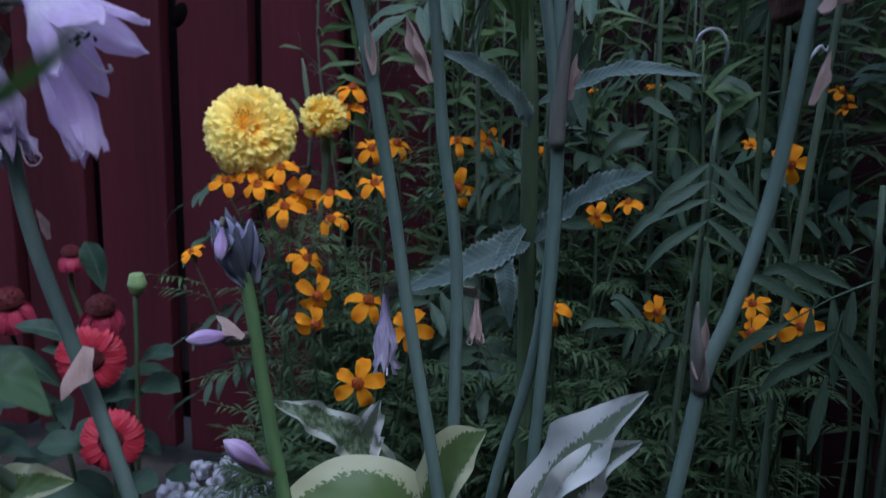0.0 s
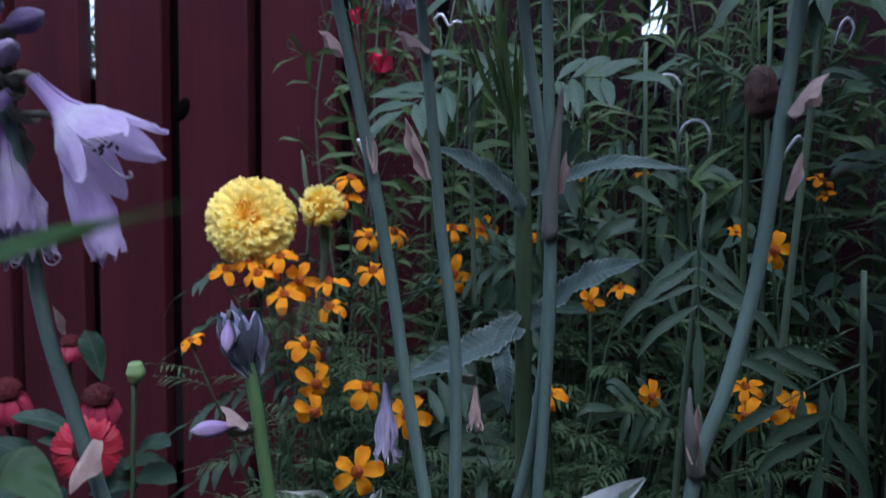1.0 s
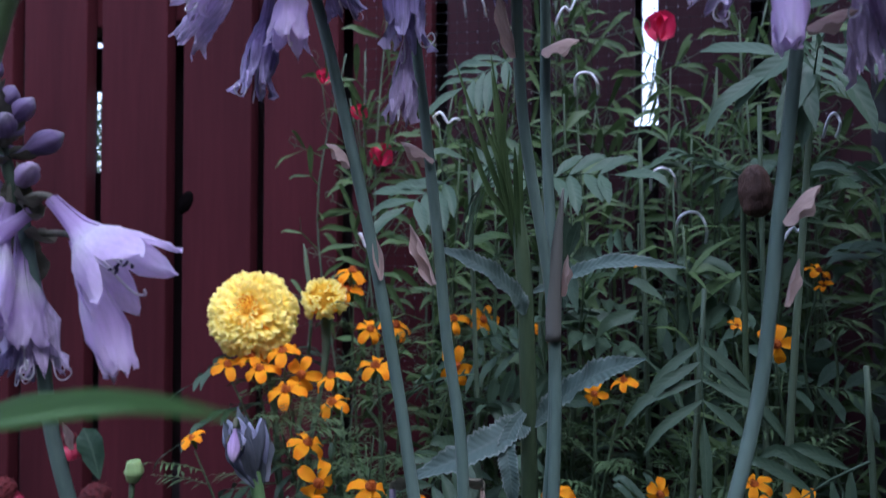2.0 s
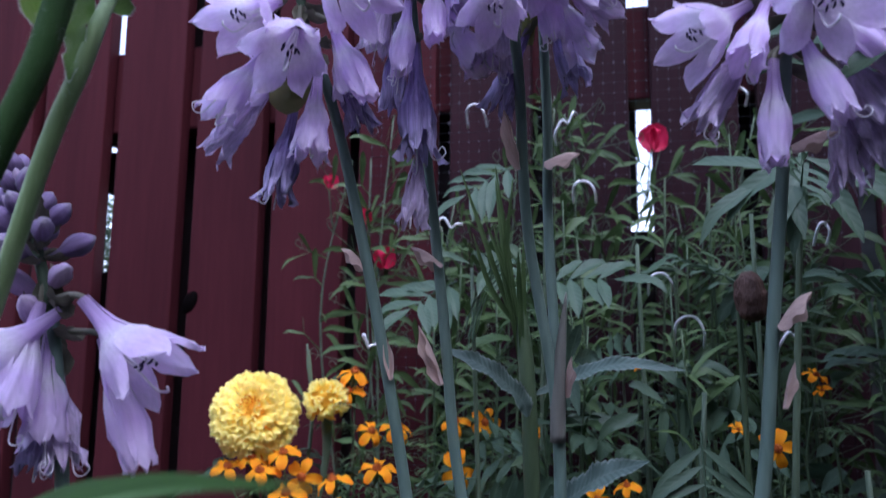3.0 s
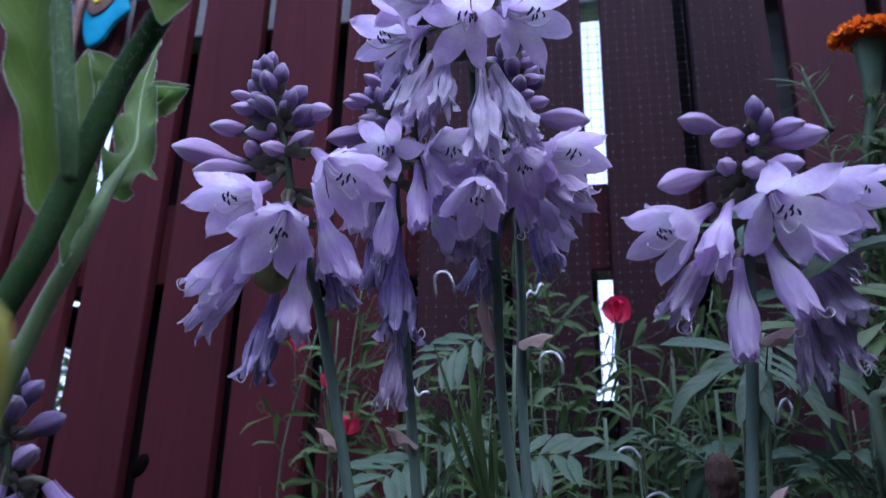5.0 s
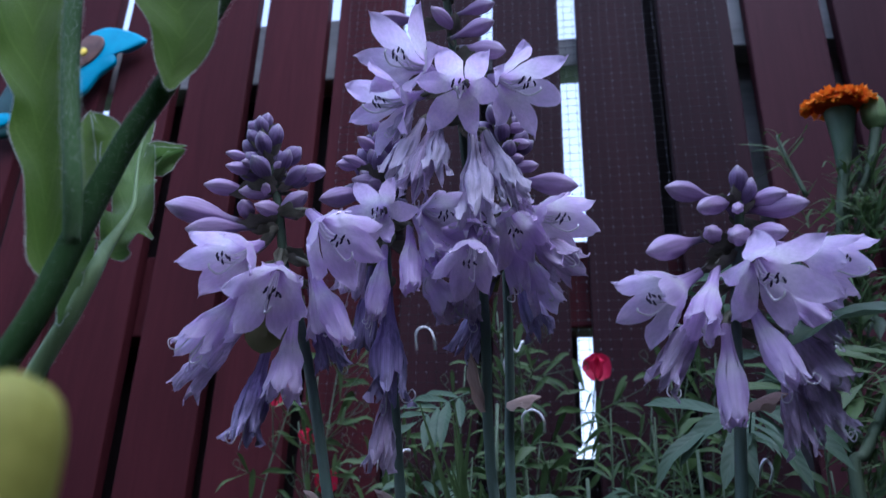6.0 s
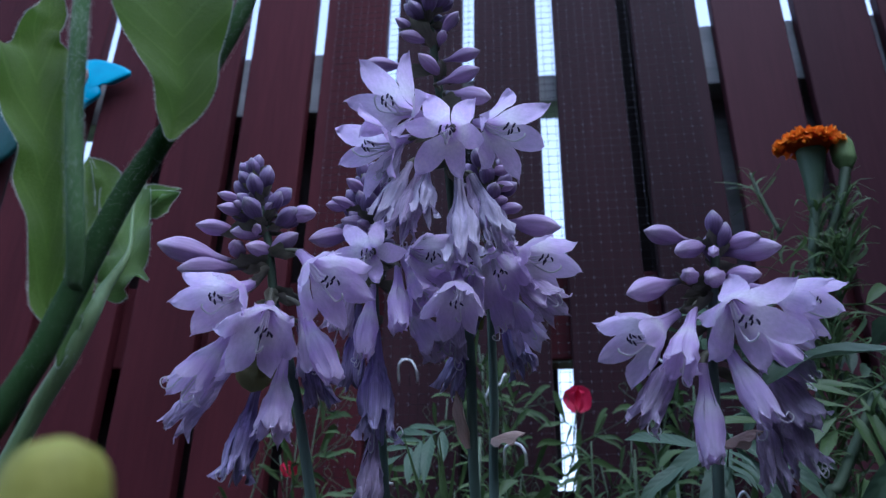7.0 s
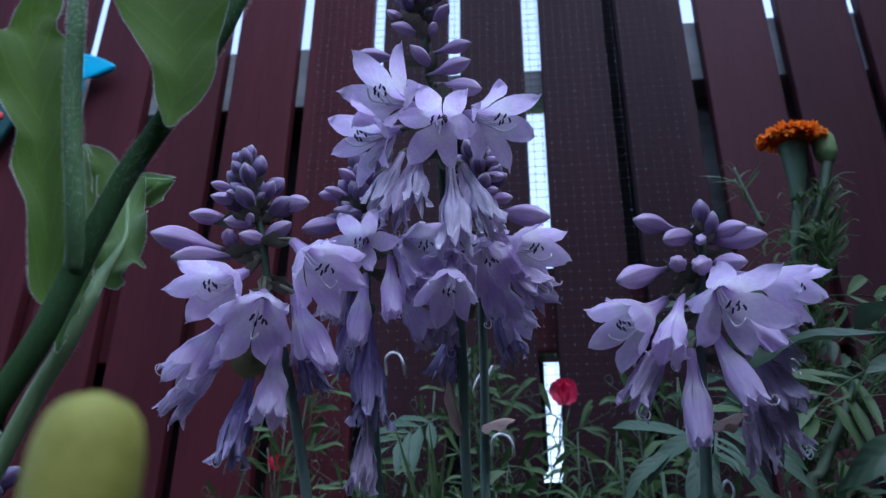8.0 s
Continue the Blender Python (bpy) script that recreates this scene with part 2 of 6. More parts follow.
# ---- ground ----
rng = random.Random(4)
bm = bmesh.new()
size = [-400, -60, -12, -4] + [round(-2 + 0.1 * i, 2) for i in range(46)] + [6, 14, 60, 400]
grid = [[bm.verts.new((x, y - 1.0, (0.012 * noise.noise((x * 7, y * 7, 0)) - 0.012) if abs(x) < 4 and abs(y) < 4 else -0.012)) for x in size] for y in size]
for a, b in zip(grid, grid[1:]):
    for i in range(len(size) - 1):
        bm.faces.new((a[i], a[i + 1], b[i + 1], b[i])).smooth = True
tagged(part("ground", bm, SOIL), "dark bare soil of a planted flower bed", "ground", kind="structure")

# ---- fence ----
KNOT = surface("blackened_knot", (0.0015, 0.0012, 0.0012), (0.004, 0.003, 0.003), 1.0, 60, 300, 0.3, gloss=0.0)
PITCH, GAP, FENCE_Y = 0.12, 0.021, 1.0
fence = tagged(new("fence"), "dark red painted wooden board fence with narrow gaps", "fence", kind="structure")
fence.location = (0.06, FENCE_Y, 0)
for i in range(-16, 22):
    x = (i - 3.0) * PITCH + rng.uniform(-0.002, 0.002)
    half = (PITCH - GAP) / 2 + rng.uniform(-0.0015, 0.0015)
    bm = bmesh.new()
    box(bm, x - half, x + half, FENCE_Y - 0.001, FENCE_Y + 0.021, 0.02, 1.78 + rng.uniform(-0.01, 0.01), 0.0025)
    for v in bm.verts:
        v.co.x += 0.0012 * math.sin(v.co.z * 3 + i) 
    hang(part("board", bm, MAROON_PAINT if 0.15 < x < 0.62 else FADED_PAINT if x > 0.62 else RED_PAINT), fence)
# boards nailed on behind the gaps, most near-black for gap shade; two gaps are left open
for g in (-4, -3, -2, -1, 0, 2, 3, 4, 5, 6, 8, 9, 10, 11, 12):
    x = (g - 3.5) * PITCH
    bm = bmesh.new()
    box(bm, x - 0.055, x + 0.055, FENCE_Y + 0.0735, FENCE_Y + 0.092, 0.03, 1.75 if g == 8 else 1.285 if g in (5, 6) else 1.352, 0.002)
    hang(part("back_board", bm, GREY_WOOD if g in (9, 10, 11, 12) else GAP_SHADE), fence)
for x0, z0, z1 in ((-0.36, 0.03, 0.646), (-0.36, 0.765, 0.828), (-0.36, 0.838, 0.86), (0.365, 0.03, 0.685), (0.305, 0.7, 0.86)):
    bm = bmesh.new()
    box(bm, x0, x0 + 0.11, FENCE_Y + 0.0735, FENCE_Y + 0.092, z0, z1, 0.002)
    hang(part("back_board", bm, GAP_SHADE), fence)
bm = bmesh.new()
bmesh.ops.create_uvsphere(bm, u_segments=16, v_segments=8, radius=1.0, matrix=Matrix.Translation((-0.1605, FENCE_Y + 0.001, 0.594)) @ Matrix.Rotation(0.5, 4, "Y") @ Matrix.Diagonal((0.0105, 0.006, 0.017, 1)))
hang(part("knot", bm, KNOT, label="dark round knot at a board's edge"), fence)
bm = bmesh.new()
bmesh.ops.create_cube(bm, size=1.0, matrix=Matrix.Translation((0, 41.2, -0.006)) @ Matrix.Diagonal((160, 80, 0.012, 1)))
tagged(part("lawn", bm, LAWN), "pale green lawn beyond the fence", "lawn", kind="structure")

# ---- wire mesh on the fence ----
wire_mesh = thing("wire_mesh", (0.36, 0.9895, 0.4), "square galvanised wire mesh fixed flat on the boards", "wire mesh")
bm = bmesh.new()
tube(bm, [(0, 0, 0), (0, 0, 0.625), (0, 0, 1.25)], [0.00028, 0.00028], 5, 1)
UPRIGHT = to_mesh("wire", bm, WIRE)
bm = bmesh.new()
tube(bm, [(-0.27, 0, 0), (0, 0, 0), (0.27, 0, 0)], [0.00028, 0.00028], 5, 1)
LEVEL_WIRE = to_mesh("wire", bm, WIRE)
for k in range(44):
    again("wire", UPRIGHT, pose(-0.27 + k * 0.0125 + rng.uniform(-0.0006, 0.0006), 0, 0, rng.uniform(-0.03, 0.03), rng.uniform(-0.06, 0.06)), wire_mesh)
for k in range(100):
    again("wire", LEVEL_WIRE, pose(0, -0.0008, k * 0.0125 + rng.uniform(-0.0006, 0.0006), 0, rng.uniform(-0.08, 0.08)), wire_mesh)

welds = bmesh.new()
for i in range(44):
    for k in range(100):
        if rng.random() < 0.75:
            x, z, q = -0.27 + i * 0.0125, k * 0.0125, rng.uniform(0.0006, 0.0011)
            v = [welds.verts.new((x + q * a, -0.0016 - 0.0006 * b, z + q * c)) for a, b, c in ((-0.7, 0, 0), (0, 0, -2.2), (0.7, 0, 0), (0, 0, 2.2), (0, 1, 0))]
            for j in range(4):
                welds.faces.new((v[j], v[(j + 1) % 4], v[4]))
tagged(part("weld", welds, WELD, wire_mesh), kind="stuff")

# ---- plain unseen walls behind and to the east, added to block sky light ----
for label, x0, x1, y0, y1, z1 in (("wall_south", -5.0, 3.2, -1.75, -1.6, 2.2), ("wall_east", 1.35, 1.5, -1.6, 0.98, 2.4)):
    bm = bmesh.new()
    box(bm, x0, x1, y0, y1, -0.03, z1, 0.004)
    tagged(part(label, bm, SKY_BLOCK), "plain unseen wall added to block sky light", "wall", kind="structure")

# ---- gravel along the fence ----
stone_rng = random.Random(12)
bm = bmesh.new()
for k in range(780):
    x, y = stone_rng.uniform(-0.14, 0.2), stone_rng.uniform(0.66, 0.992)
    size = stone_rng.uniform(0.0045, 0.0095)
    z = 0.002 + 0.024 * stone_rng.random() * min(1.0, (y - 0.70) / 0.12)
    start = len(bm.verts)
    m = Matrix.Translation((x, y, z)) @ Euler([stone_rng.uniform(0, 6) for _ in range(3)]).to_matrix().to_4x4() @ Matrix.Diagonal((size * stone_rng.uniform(0.8, 1.5), size, size * stone_rng.uniform(0.6, 0.9), 1))
    made = bmesh.ops.create_icosphere(bm, subdivisions=1, radius=1.0, matrix=m)
    for v in made["verts"]:
        v.co += Vector([stone_rng.uniform(-1, 1) for _ in range(3)]) * size * 0.17
tagged(part("gravel", bm, STONE), "pale grey crushed gravel along the fence foot", "gravel", kind="stuff")
# the lowest rail also takes the near-black colour of gap shade
for z0, z1, x0, x1, mt in ((0.12, 0.24, -2.3, 2.2, GAP_SHADE), (0.84, 0.96, -2.3, 2.2, RED_PAINT), (1.25, 1.365, -2.3, 0.10, GREY_WOOD), (1.245, 1.295, 0.104, 0.488, GREY_WOOD), (1.26, 1.37, 0.60, 2.2, GREY_WOOD)):
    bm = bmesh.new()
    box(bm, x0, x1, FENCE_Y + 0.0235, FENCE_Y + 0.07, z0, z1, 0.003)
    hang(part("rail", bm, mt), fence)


# ---- hosta flower stalks ----
TIGHT = petal_surface("dark_violet_bud_skin", [(0.0, (0.07, 0.075, 0.08)), (0.35, (0.17, 0.118, 0.225)), (0.8, (0.275, 0.19, 0.36)), (1.0, (0.40, 0.35, 0.41))], (0.7, 1.0), 0.5, 0.12, 0.034)
SHUT = petal_surface("grey_violet_bud_skin", [(0.0, (0.10, 0.12, 0.12)), (0.4, (0.24, 0.25, 0.36)), (1.0, (0.42, 0.42, 0.58))], (0.7, 1.0), 0.5, 0.2, 0.034)
LILAC = petal_surface("lilac_petal", [(0.0, (0.50, 0.37, 0.60)), (0.3, (0.72, 0.55, 0.84)), (0.50, (0.92, 0.86, 0.94)), (0.75, (0.82, 0.66, 0.93)), (1.0, (0.88, 0.75, 0.97))], (0.90, 1.05), through_light=0.55)
BUD_SKIN = petal_surface("purple_bud_skin", [(0.0, (0.20, 0.18, 0.21)), (0.3, (0.40, 0.26, 0.47)), (0.75, (0.56, 0.40, 0.64)), (1.0, (0.68, 0.55, 0.70))], (0.75, 1.0), 0.5, 0.15, 0.034)
FADED = petal_surface("fading_lilac_petal", [(0.0, (0.46, 0.34, 0.52)), (0.5, (0.68, 0.55, 0.76)), (1.0, (0.77, 0.64, 0.84))], (0.6, 1.05), through_light=0.45)
VIOLET = petal_surface("wilted_violet_petal", [(0.0, (0.20, 0.14, 0.31)), (0.6, (0.30, 0.22, 0.48)), (1.0, (0.50, 0.43, 0.66))], (0.5, 1.1), 0.6, 0.2)
PALE = petal_surface("faded_whitish_petal", [(0.0, (0.50, 0.43, 0.56)), (0.6, (0.68, 0.60, 0.77)), (1.0, (0.76, 0.68, 0.82))], (0.7, 1.0))
FILAMENT = surface("white_filament", (0.62, 0.60, 0.62), (0.8, 0.78, 0.8), 0.5, 100, 800, 0.1, 0.3)
ANTHER = surface("dark_violet_anther", (0.015, 0.01, 0.03), (0.05, 0.035, 0.08), 0.6, 300, 900, 0.3)
SHEATH = surface("grey_brown_sheath", (0.07, 0.078, 0.06), (0.17, 0.17, 0.14), 0.7, 90, 500, 0.4, 0.1, stretch=(1, 1, 0.1))
DRY = surface("dry_papery_bract", (0.40, 0.28, 0.22), (0.66, 0.50, 0.43), 0.7, 120, 600, 0.5, 0.35, stretch=(1, 1, 0.3))
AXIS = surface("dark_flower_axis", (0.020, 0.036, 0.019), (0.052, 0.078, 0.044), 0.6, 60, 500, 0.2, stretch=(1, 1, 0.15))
BRACT = surface("grey_green_bract", (0.07, 0.075, 0.045), (0.20, 0.185, 0.135), 0.6, 90, 600, 0.3, 0.2, stretch=(1, 1, 0.3))


def corolla(kind, seed):
    """Six lobes round one axis, mouth up the z axis; the kind sets how far the lobes open."""
    r = random.Random(seed)
    shape = {
        "open": ([2.2, 2.4, 2.9, 3.8, 5.8, 8.2, 10.4, 12.6, 15.4, 18.6, 21.6, 23.6], [0, 5, 10, 14.5, 19, 22.5, 26, 30, 34, 37.5, 39.6, 40.2], [5.6, 6.6, 6.4, 5.2, 3.2, 0.15], 5),
        "cup": ([2.2, 2.4, 2.9, 3.8, 5.8, 8.8, 11.4, 13.2, 14.6, 16.0, 17.4, 18.6], [0, 5, 10, 14.5, 19, 23, 27, 31.5, 36, 40, 43, 44.5], [6.8, 7.4, 7.0, 5.4, 3.0, 0.15], 5),
        "bell": ([2.0, 2.2, 2.5, 3.0, 4.1, 5.6, 6.9, 7.6, 8.1, 8.7, 9.2, 9.6], [0, 5, 10, 15, 20, 25, 30, 35, 40, 44, 47, 49], [5.0, 5.2, 4.4, 2.8, 0.15], 6),
        "slim": ([1.9, 2.1, 2.4, 2.9, 4.0, 5.3, 6.2, 6.4, 5.9, 5.2, 4.6, 4.2], [0, 5, 10, 15, 20, 25, 30, 35, 40, 44, 47.5, 50], [4.6, 4.8, 4.2, 2.8, 0.15], 6),
        "spent": ([1.8, 2.0, 2.2, 2.6, 3.6, 5.0, 6.0, 6.2, 6.0, 6.4, 6.8, 7.0], [0, 5, 10, 15, 20, 25, 30, 35, 40, 44, 47.5, 50], [3.4, 3.3, 2.8, 1.8, 0.15], 5),
    }[kind]
    rad, hgt, lobe, start = shape
    wob = {"open": 0.0014, "cup": 0.0016, "bell": 0.0024, "slim": 0.0018, "spent": 0.0034}[kind]
    bm = bmesh.new()
    across = 6
    for p in range(6):
        mid = p * math.pi / 3 + r.uniform(-0.08, 0.08)
        outer = p % 2
        lean = r.uniform(0.75, 1.28) if kind in ("open", "cup") else r.uniform(0.6, 1.5)
        long = r.uniform(0.96, 1.06)
        ph = r.uniform(0, 6)
        rows = []
        for i in range(12):
            R, z = rad[i] * 0.001 + 0.0004 * outer, hgt[i] * 0.001
            flat = max(0.0, min(1.0, (i - start + 1) / 4))
            full = R * math.tan(math.pi / 6) * 1.06
            if i > start:
                w = level(lobe, (i - start - 1) / (10 - start)) * 0.001 * (0.86 if outer else 1.05)
                z = hgt[start] * 0.001 + (z - hgt[start] * 0.001) * long
                R = rad[start] * 0.001 + (R - rad[start] * 0.001) * lean
            else:
                w = full
            row = []
            for k in range(across + 1):
                s = 2 * k / across - 1
                a = s * math.pi / 6 * 1.05
                cx, cy = R * math.cos(a), R * math.sin(a)
                cup = (0.16 if kind == "open" else 0.3 if kind == "cup" else 0.35) * w * s * s
                fx, fy = R - cup * (1 if i < 9 else 0.6), w * s
                x, y = cx + (fx - cx) * flat, cy + (fy - cy) * flat
                nz = noise.noise((mid * 9 + seed, i * 0.5, s * 1.3 + ph))
                x += wob * nz * (i / 6)
                zz = z + wob * 0.8 * noise.noise((mid * 5 + 7, i * 0.6 + ph, s)) * (i / 6) - (0.0012 * s * s if kind == "open" and i > start else 0)
                row.append(bm.verts.new((x * math.cos(mid) - y * math.sin(mid), x * math.sin(mid) + y * math.cos(mid), zz)))
            rows.append(row)
        for a, b in zip(rows, rows[1:]):
            for k in range(across):
                bm.faces.new((a[k], a[k + 1], b[k + 1], b[k])).smooth = True
    return bm


def stamen_meshes():
    """White filaments that curve upwards at their ends, a longer style, and dark anthers."""
    bm, ba = bmesh.new(), bmesh.new()
    r = random.Random(2)
    for k in range(6):
        a = k * math.pi / 3 + 0.4
        c, s = math.cos(a), math.sin(a)
        q = 0.0021 + r.uniform(0, 0.0009)
        end = Vector((q * 1.25 * c, q * 0.7 * s + 0.0012, 0.035 + r.uniform(-0.002, 0.002)))
        tube(bm, [(0.001 * c, 0.001 * s, 0.010), (0.0022 * c, 0.0022 * s - 0.002, 0.025), end], [0.0004, 0.00045], 5, 3)
        d = Vector((r.uniform(-0.9, 0.9), 1.0, r.uniform(-0.2, 0.4))).normalized() * 0.0014
        tube(ba, [end - d, end + Vector((0.0004 * c, 0, 0.0003)), end + d], [0.00035, 0.00058, 0.00035], 6, 3)
    tube(bm, [(0, 0, 0.01), (0, -0.004, 0.030), (0.0005, -0.005, 0.043), (0.001, -0.001, 0.048), (0.001, 0.001, 0.047)], [0.00055, 0.0005], 5, 4)
    return bm, ba


def bud_mesh(seed):
    bm = bmesh.new()
    r = random.Random(seed)
    prof = [1.5, 1.6, 1.9, 2.8, 4.2, 5.2, 5.8, 5.7, 4.9, 3.1, 0.6]
    sides = 18
    bend = r.uniform(-0.05, 0.12)
    rings = []
    for i, q in enumerate(prof):
        z = 0.034 * i / (len(prof) - 1)
        ring = []
        for k in range(sides):
            a = 2 * math.pi * k / sides
            R = q * 0.001 * (1 - 0.16 * abs(math.cos(3 * a)) ** 5 * (1 if 2 < i < 10 else 0)) * (1 + 0.05 * noise.noise((math.cos(a) * 2 + seed, math.sin(a) * 2, i * 0.5)))
            ring.append(bm.verts.new((R * math.cos(a) + bend * z * z * 12, R * math.sin(a), z)))
        rings.append(ring)
    for a, b in zip(rings, rings[1:]):
        for k in range(sides):
            bm.faces.new((a[k], a[(k + 1) % sides], b[(k + 1) % sides], b[k])).smooth = True
    bm.faces.new(rings[0][::-1])
    bm.faces.new(rings[-1])
    return bm


def bract_mesh(seed, length=0.02):
    bm = bmesh.new()
    r = random.Random(seed)
    blade(bm, [(0, 0, 0), (0, 0.003, length * 0.35), (r.uniform(-0.001, 0.001), 0.005, length * 0.7), (0, 0.004 + r.uniform(-0.002, 0.003), length)], [0.002, 0.0048, 0.0050, 0.0034, 0.0002], (0, -1, 0), 1.1, 0.3, 2, 6, 3)
    return bm


OPEN = [to_mesh("flower", corolla("open", s), LILAC) for s in (1, 2, 3, 4, 5)]
CUPS = [to_mesh("flower", corolla("cup", s), LILAC) for s in (6, 7, 8)]
BELL = [to_mesh("flower", corolla("bell", s), LILAC) for s in (11, 12, 13)]
BELL_FADED = [to_mesh("flower", corolla("bell", s), FADED) for s in (14, 15)]
SLIM = [to_mesh("flower", corolla("slim", s), LILAC) for s in (16, 17, 18)]
SPENT = [to_mesh("spent_flower", corolla("spent", s), FADED) for s in (21, 22, 23)]
SPENT_DARK = [to_mesh("spent_flower", corolla("spent", s), VIOLET) for s in (24, 25, 26)]
SPENT_PALE = [to_mesh("spent_flower", corolla("spent", s), PALE) for s in (27, 28)]
SPENT_DRY = [to_mesh("spent_flower", corolla("spent", 29), DRY)]
STYLES = []
for s in (51, 52, 53, 54):
    rs, bm = random.Random(s), bmesh.new()
    for k in range(rs.choice((1, 2, 3))):
        a, q = rs.uniform(0, 6.28), rs.uniform(0.002, 0.005)
        e, c = Vector((q * math.cos(a), q * math.sin(a), rs.uniform(0.049, 0.056))), rs.uniform(0.0015, 0.003)
        out = Vector((math.cos(a), math.sin(a), 0)) * c
        tube(bm, [(0, 0, 0.02), e * 0.8, e, e + out + Vector((0, 0, c * 0.8)), e + 2 * out, e + 1.6 * out - Vector((0, 0, c)), e + 1.0 * out - Vector((0, 0, c * 0.4))], [0.0004, 0.0003, 0.00025], 5, 4)
    STYLES.append(to_mesh("style", bm, FILAMENT))
FIL, ANT = stamen_meshes()
FIL, ANT = to_mesh("stamen", FIL, FILAMENT), to_mesh("anther", ANT, ANTHER)
BUDS = [to_mesh("bud", bud_mesh(s), BUD_SKIN) for s in (31, 32, 33, 34)]
TIGHT_BUDS = [to_mesh("bud", bud_mesh(s), TIGHT) for s in (37, 38, 39)]
SHUT_BUDS = [to_mesh("bud", bud_mesh(s), SHUT) for s in (35, 36)]
BRACTS = [to_mesh("bract", bract_mesh(s), BRACT) for s in (41, 42, 43)]
SEPAL_SKIN = surface("grey_green_sepal", (0.07, 0.085, 0.085), (0.20, 0.21, 0.25), 0.6, 90, 600, 0.3, 0.3, stretch=(1, 1, 0.2))
SEPALS = [to_mesh("sepal", bract_mesh(s, 0.030), SEPAL_SKIN) for s in (47, 48, 49)]
DRY_BRACTS = [to_mesh("dry_bract", bract_mesh(s, 0.026), DRY) for s in (44, 45, 46)]


def aim(at, ahead, size=1.0, roll=0.0):
    """A pose whose z looks along ahead and whose y is as upright as it can be."""
    z = Vector(ahead).normalized()
    x = Vector((0, 0, 1)).cross(z) if abs(z.z) < 0.98 else Vector((1, 0, 0))
    x = (x - z * x.dot(z)).normalized()
    y = z.cross(x)
    if y.z < 0:
        x, y = -x, -y
    m = Matrix((x, y, z)).transposed().to_4x4()
    return Matrix.Translation(at) @ m @ Matrix.Rotation(roll, 4, "Z") @ Matrix.Scale(size, 4)


def nearest(line, p):
    return min(line, key=lambda q: (q - Vector(p)).length)


def stalk(base_points, flowers, buds, top_buds, label, dry=(), seed=0, thick=(0.0031, 0.0029, 0.0026, 0.0020), top_size=0.62, upright=1.0, skin=None):
    """A hosta flower stalk: a round stem with nodding bells, buds above them and dry bracts below."""
    r = random.Random(seed)
    at = Vector(base_points[0])
    own = thing("hosta_flower_stalk", at, label, "flower stalk", "hosta flower stalks")
    back = Matrix.Translation(-at)
    bm = bmesh.new()
    cut = len(base_points) - 1
    if flowers:
        head = min(f[3] for f in flowers if f[0] in ("open", "cup"))
        cut = next(i for i, p in enumerate(base_points) if p[2] > head + 0.012)
    share = cut / (len(base_points) - 1)
    tube(bm, base_points[:cut + 1], [level(thick, share * i / 6) for i in range(7)], 12, 6)
    hang(part("stem", bm, skin or STEM), own)
    if flowers:
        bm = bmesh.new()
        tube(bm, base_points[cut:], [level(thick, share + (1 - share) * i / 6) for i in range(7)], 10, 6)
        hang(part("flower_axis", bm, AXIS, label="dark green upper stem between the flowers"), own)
    line = smooth_path(base_points, 10)

    def pedicel(root, tip, ahead, rad):
        q = root
        b = bmesh.new()
        tube(b, [q, q * 0.5 + Vector(tip) * 0.5 + Vector((0, 0, 0.002)), Vector(tip) - Vector(ahead) * 0.002, Vector(tip) + Vector(ahead) * 0.002], [rad, rad], 6, 3)
        hang(part("pedicel", b, BRACT), own)

    for kind, x, y, z, dx, dy, dz, size in flowers:
        d = Vector((dx, dy, dz)).normalized()
        reach = {"open": 0.034, "cup": 0.036, "bell": 0.047}.get(kind, 0.049) * size
        root = Vector((x, y, z)) - d * reach
        mesh = {"open": OPEN, "cup": CUPS, "bell": BELL if r.random() < 0.65 else BELL_FADED, "slim": SLIM, "spent": SPENT, "spent_dark": SPENT_DARK, "spent_pale": SPENT_PALE, "spent_dry": SPENT_DRY}[kind]
        pose_m = aim(root, d, size, r.uniform(0, 6.28) if kind not in ("open", "cup") else r.uniform(-0.3, 0.3))
        f = again(mesh[0].name.split(".")[0], r.choice(mesh), back @ pose_m, own)
        if kind in ("open", "cup", "bell"):
            again("stamen", FIL, Matrix.Rotation(r.uniform(-0.4, 0.4), 4, "Z") if kind != "bell" else Matrix.Identity(4), f)
            if kind != "bell":
                again("anther", ANT, Matrix.Rotation(0, 4, "Z"), f)
        if kind != "open" and kind != "cup" and r.random() < 0.75:
            again("style", r.choice(STYLES), Matrix.Rotation(r.uniform(0, 6.28), 4, "Z"), f)
        joint = nearest(line, root + Vector((0, 0, 0.008)))
        pedicel(joint, root, d, 0.0013)
        away = (root - joint)
        away = (away.normalized() if away.length > 1e-4 else d) + Vector((0, 0, 0.2))
        again("bract", r.choice(BRACTS), back @ aim(joint, away, r.uniform(0.7, 1.1), 3.14), own)
    for x, y, z, dx, dy, dz, size in buds:
        size *= 0.93
        d = Vector((dx, dy, dz)).normalized()
        root = Vector((x, y, z)) - d * 0.034 * size
        again("bud", r.choice(BUDS), back @ aim(root, d, size, r.uniform(0, 6.28)), own)
        joint = nearest(line, root - Vector((0, 0, 0.004)))
        pedicel(joint, root, d, 0.0011)
        if r.random() < 0.6:
            again("bract", r.choice(BRACTS), back @ aim(joint, (root - joint).normalized() + d, r.uniform(0.7, 1.2), 3.14), own)
    tip = line[-1]
    up = (line[-1] - line[-6]).normalized()
    top_buds = round(top_buds * (1.9 if top_buds > 4 else 1.5))
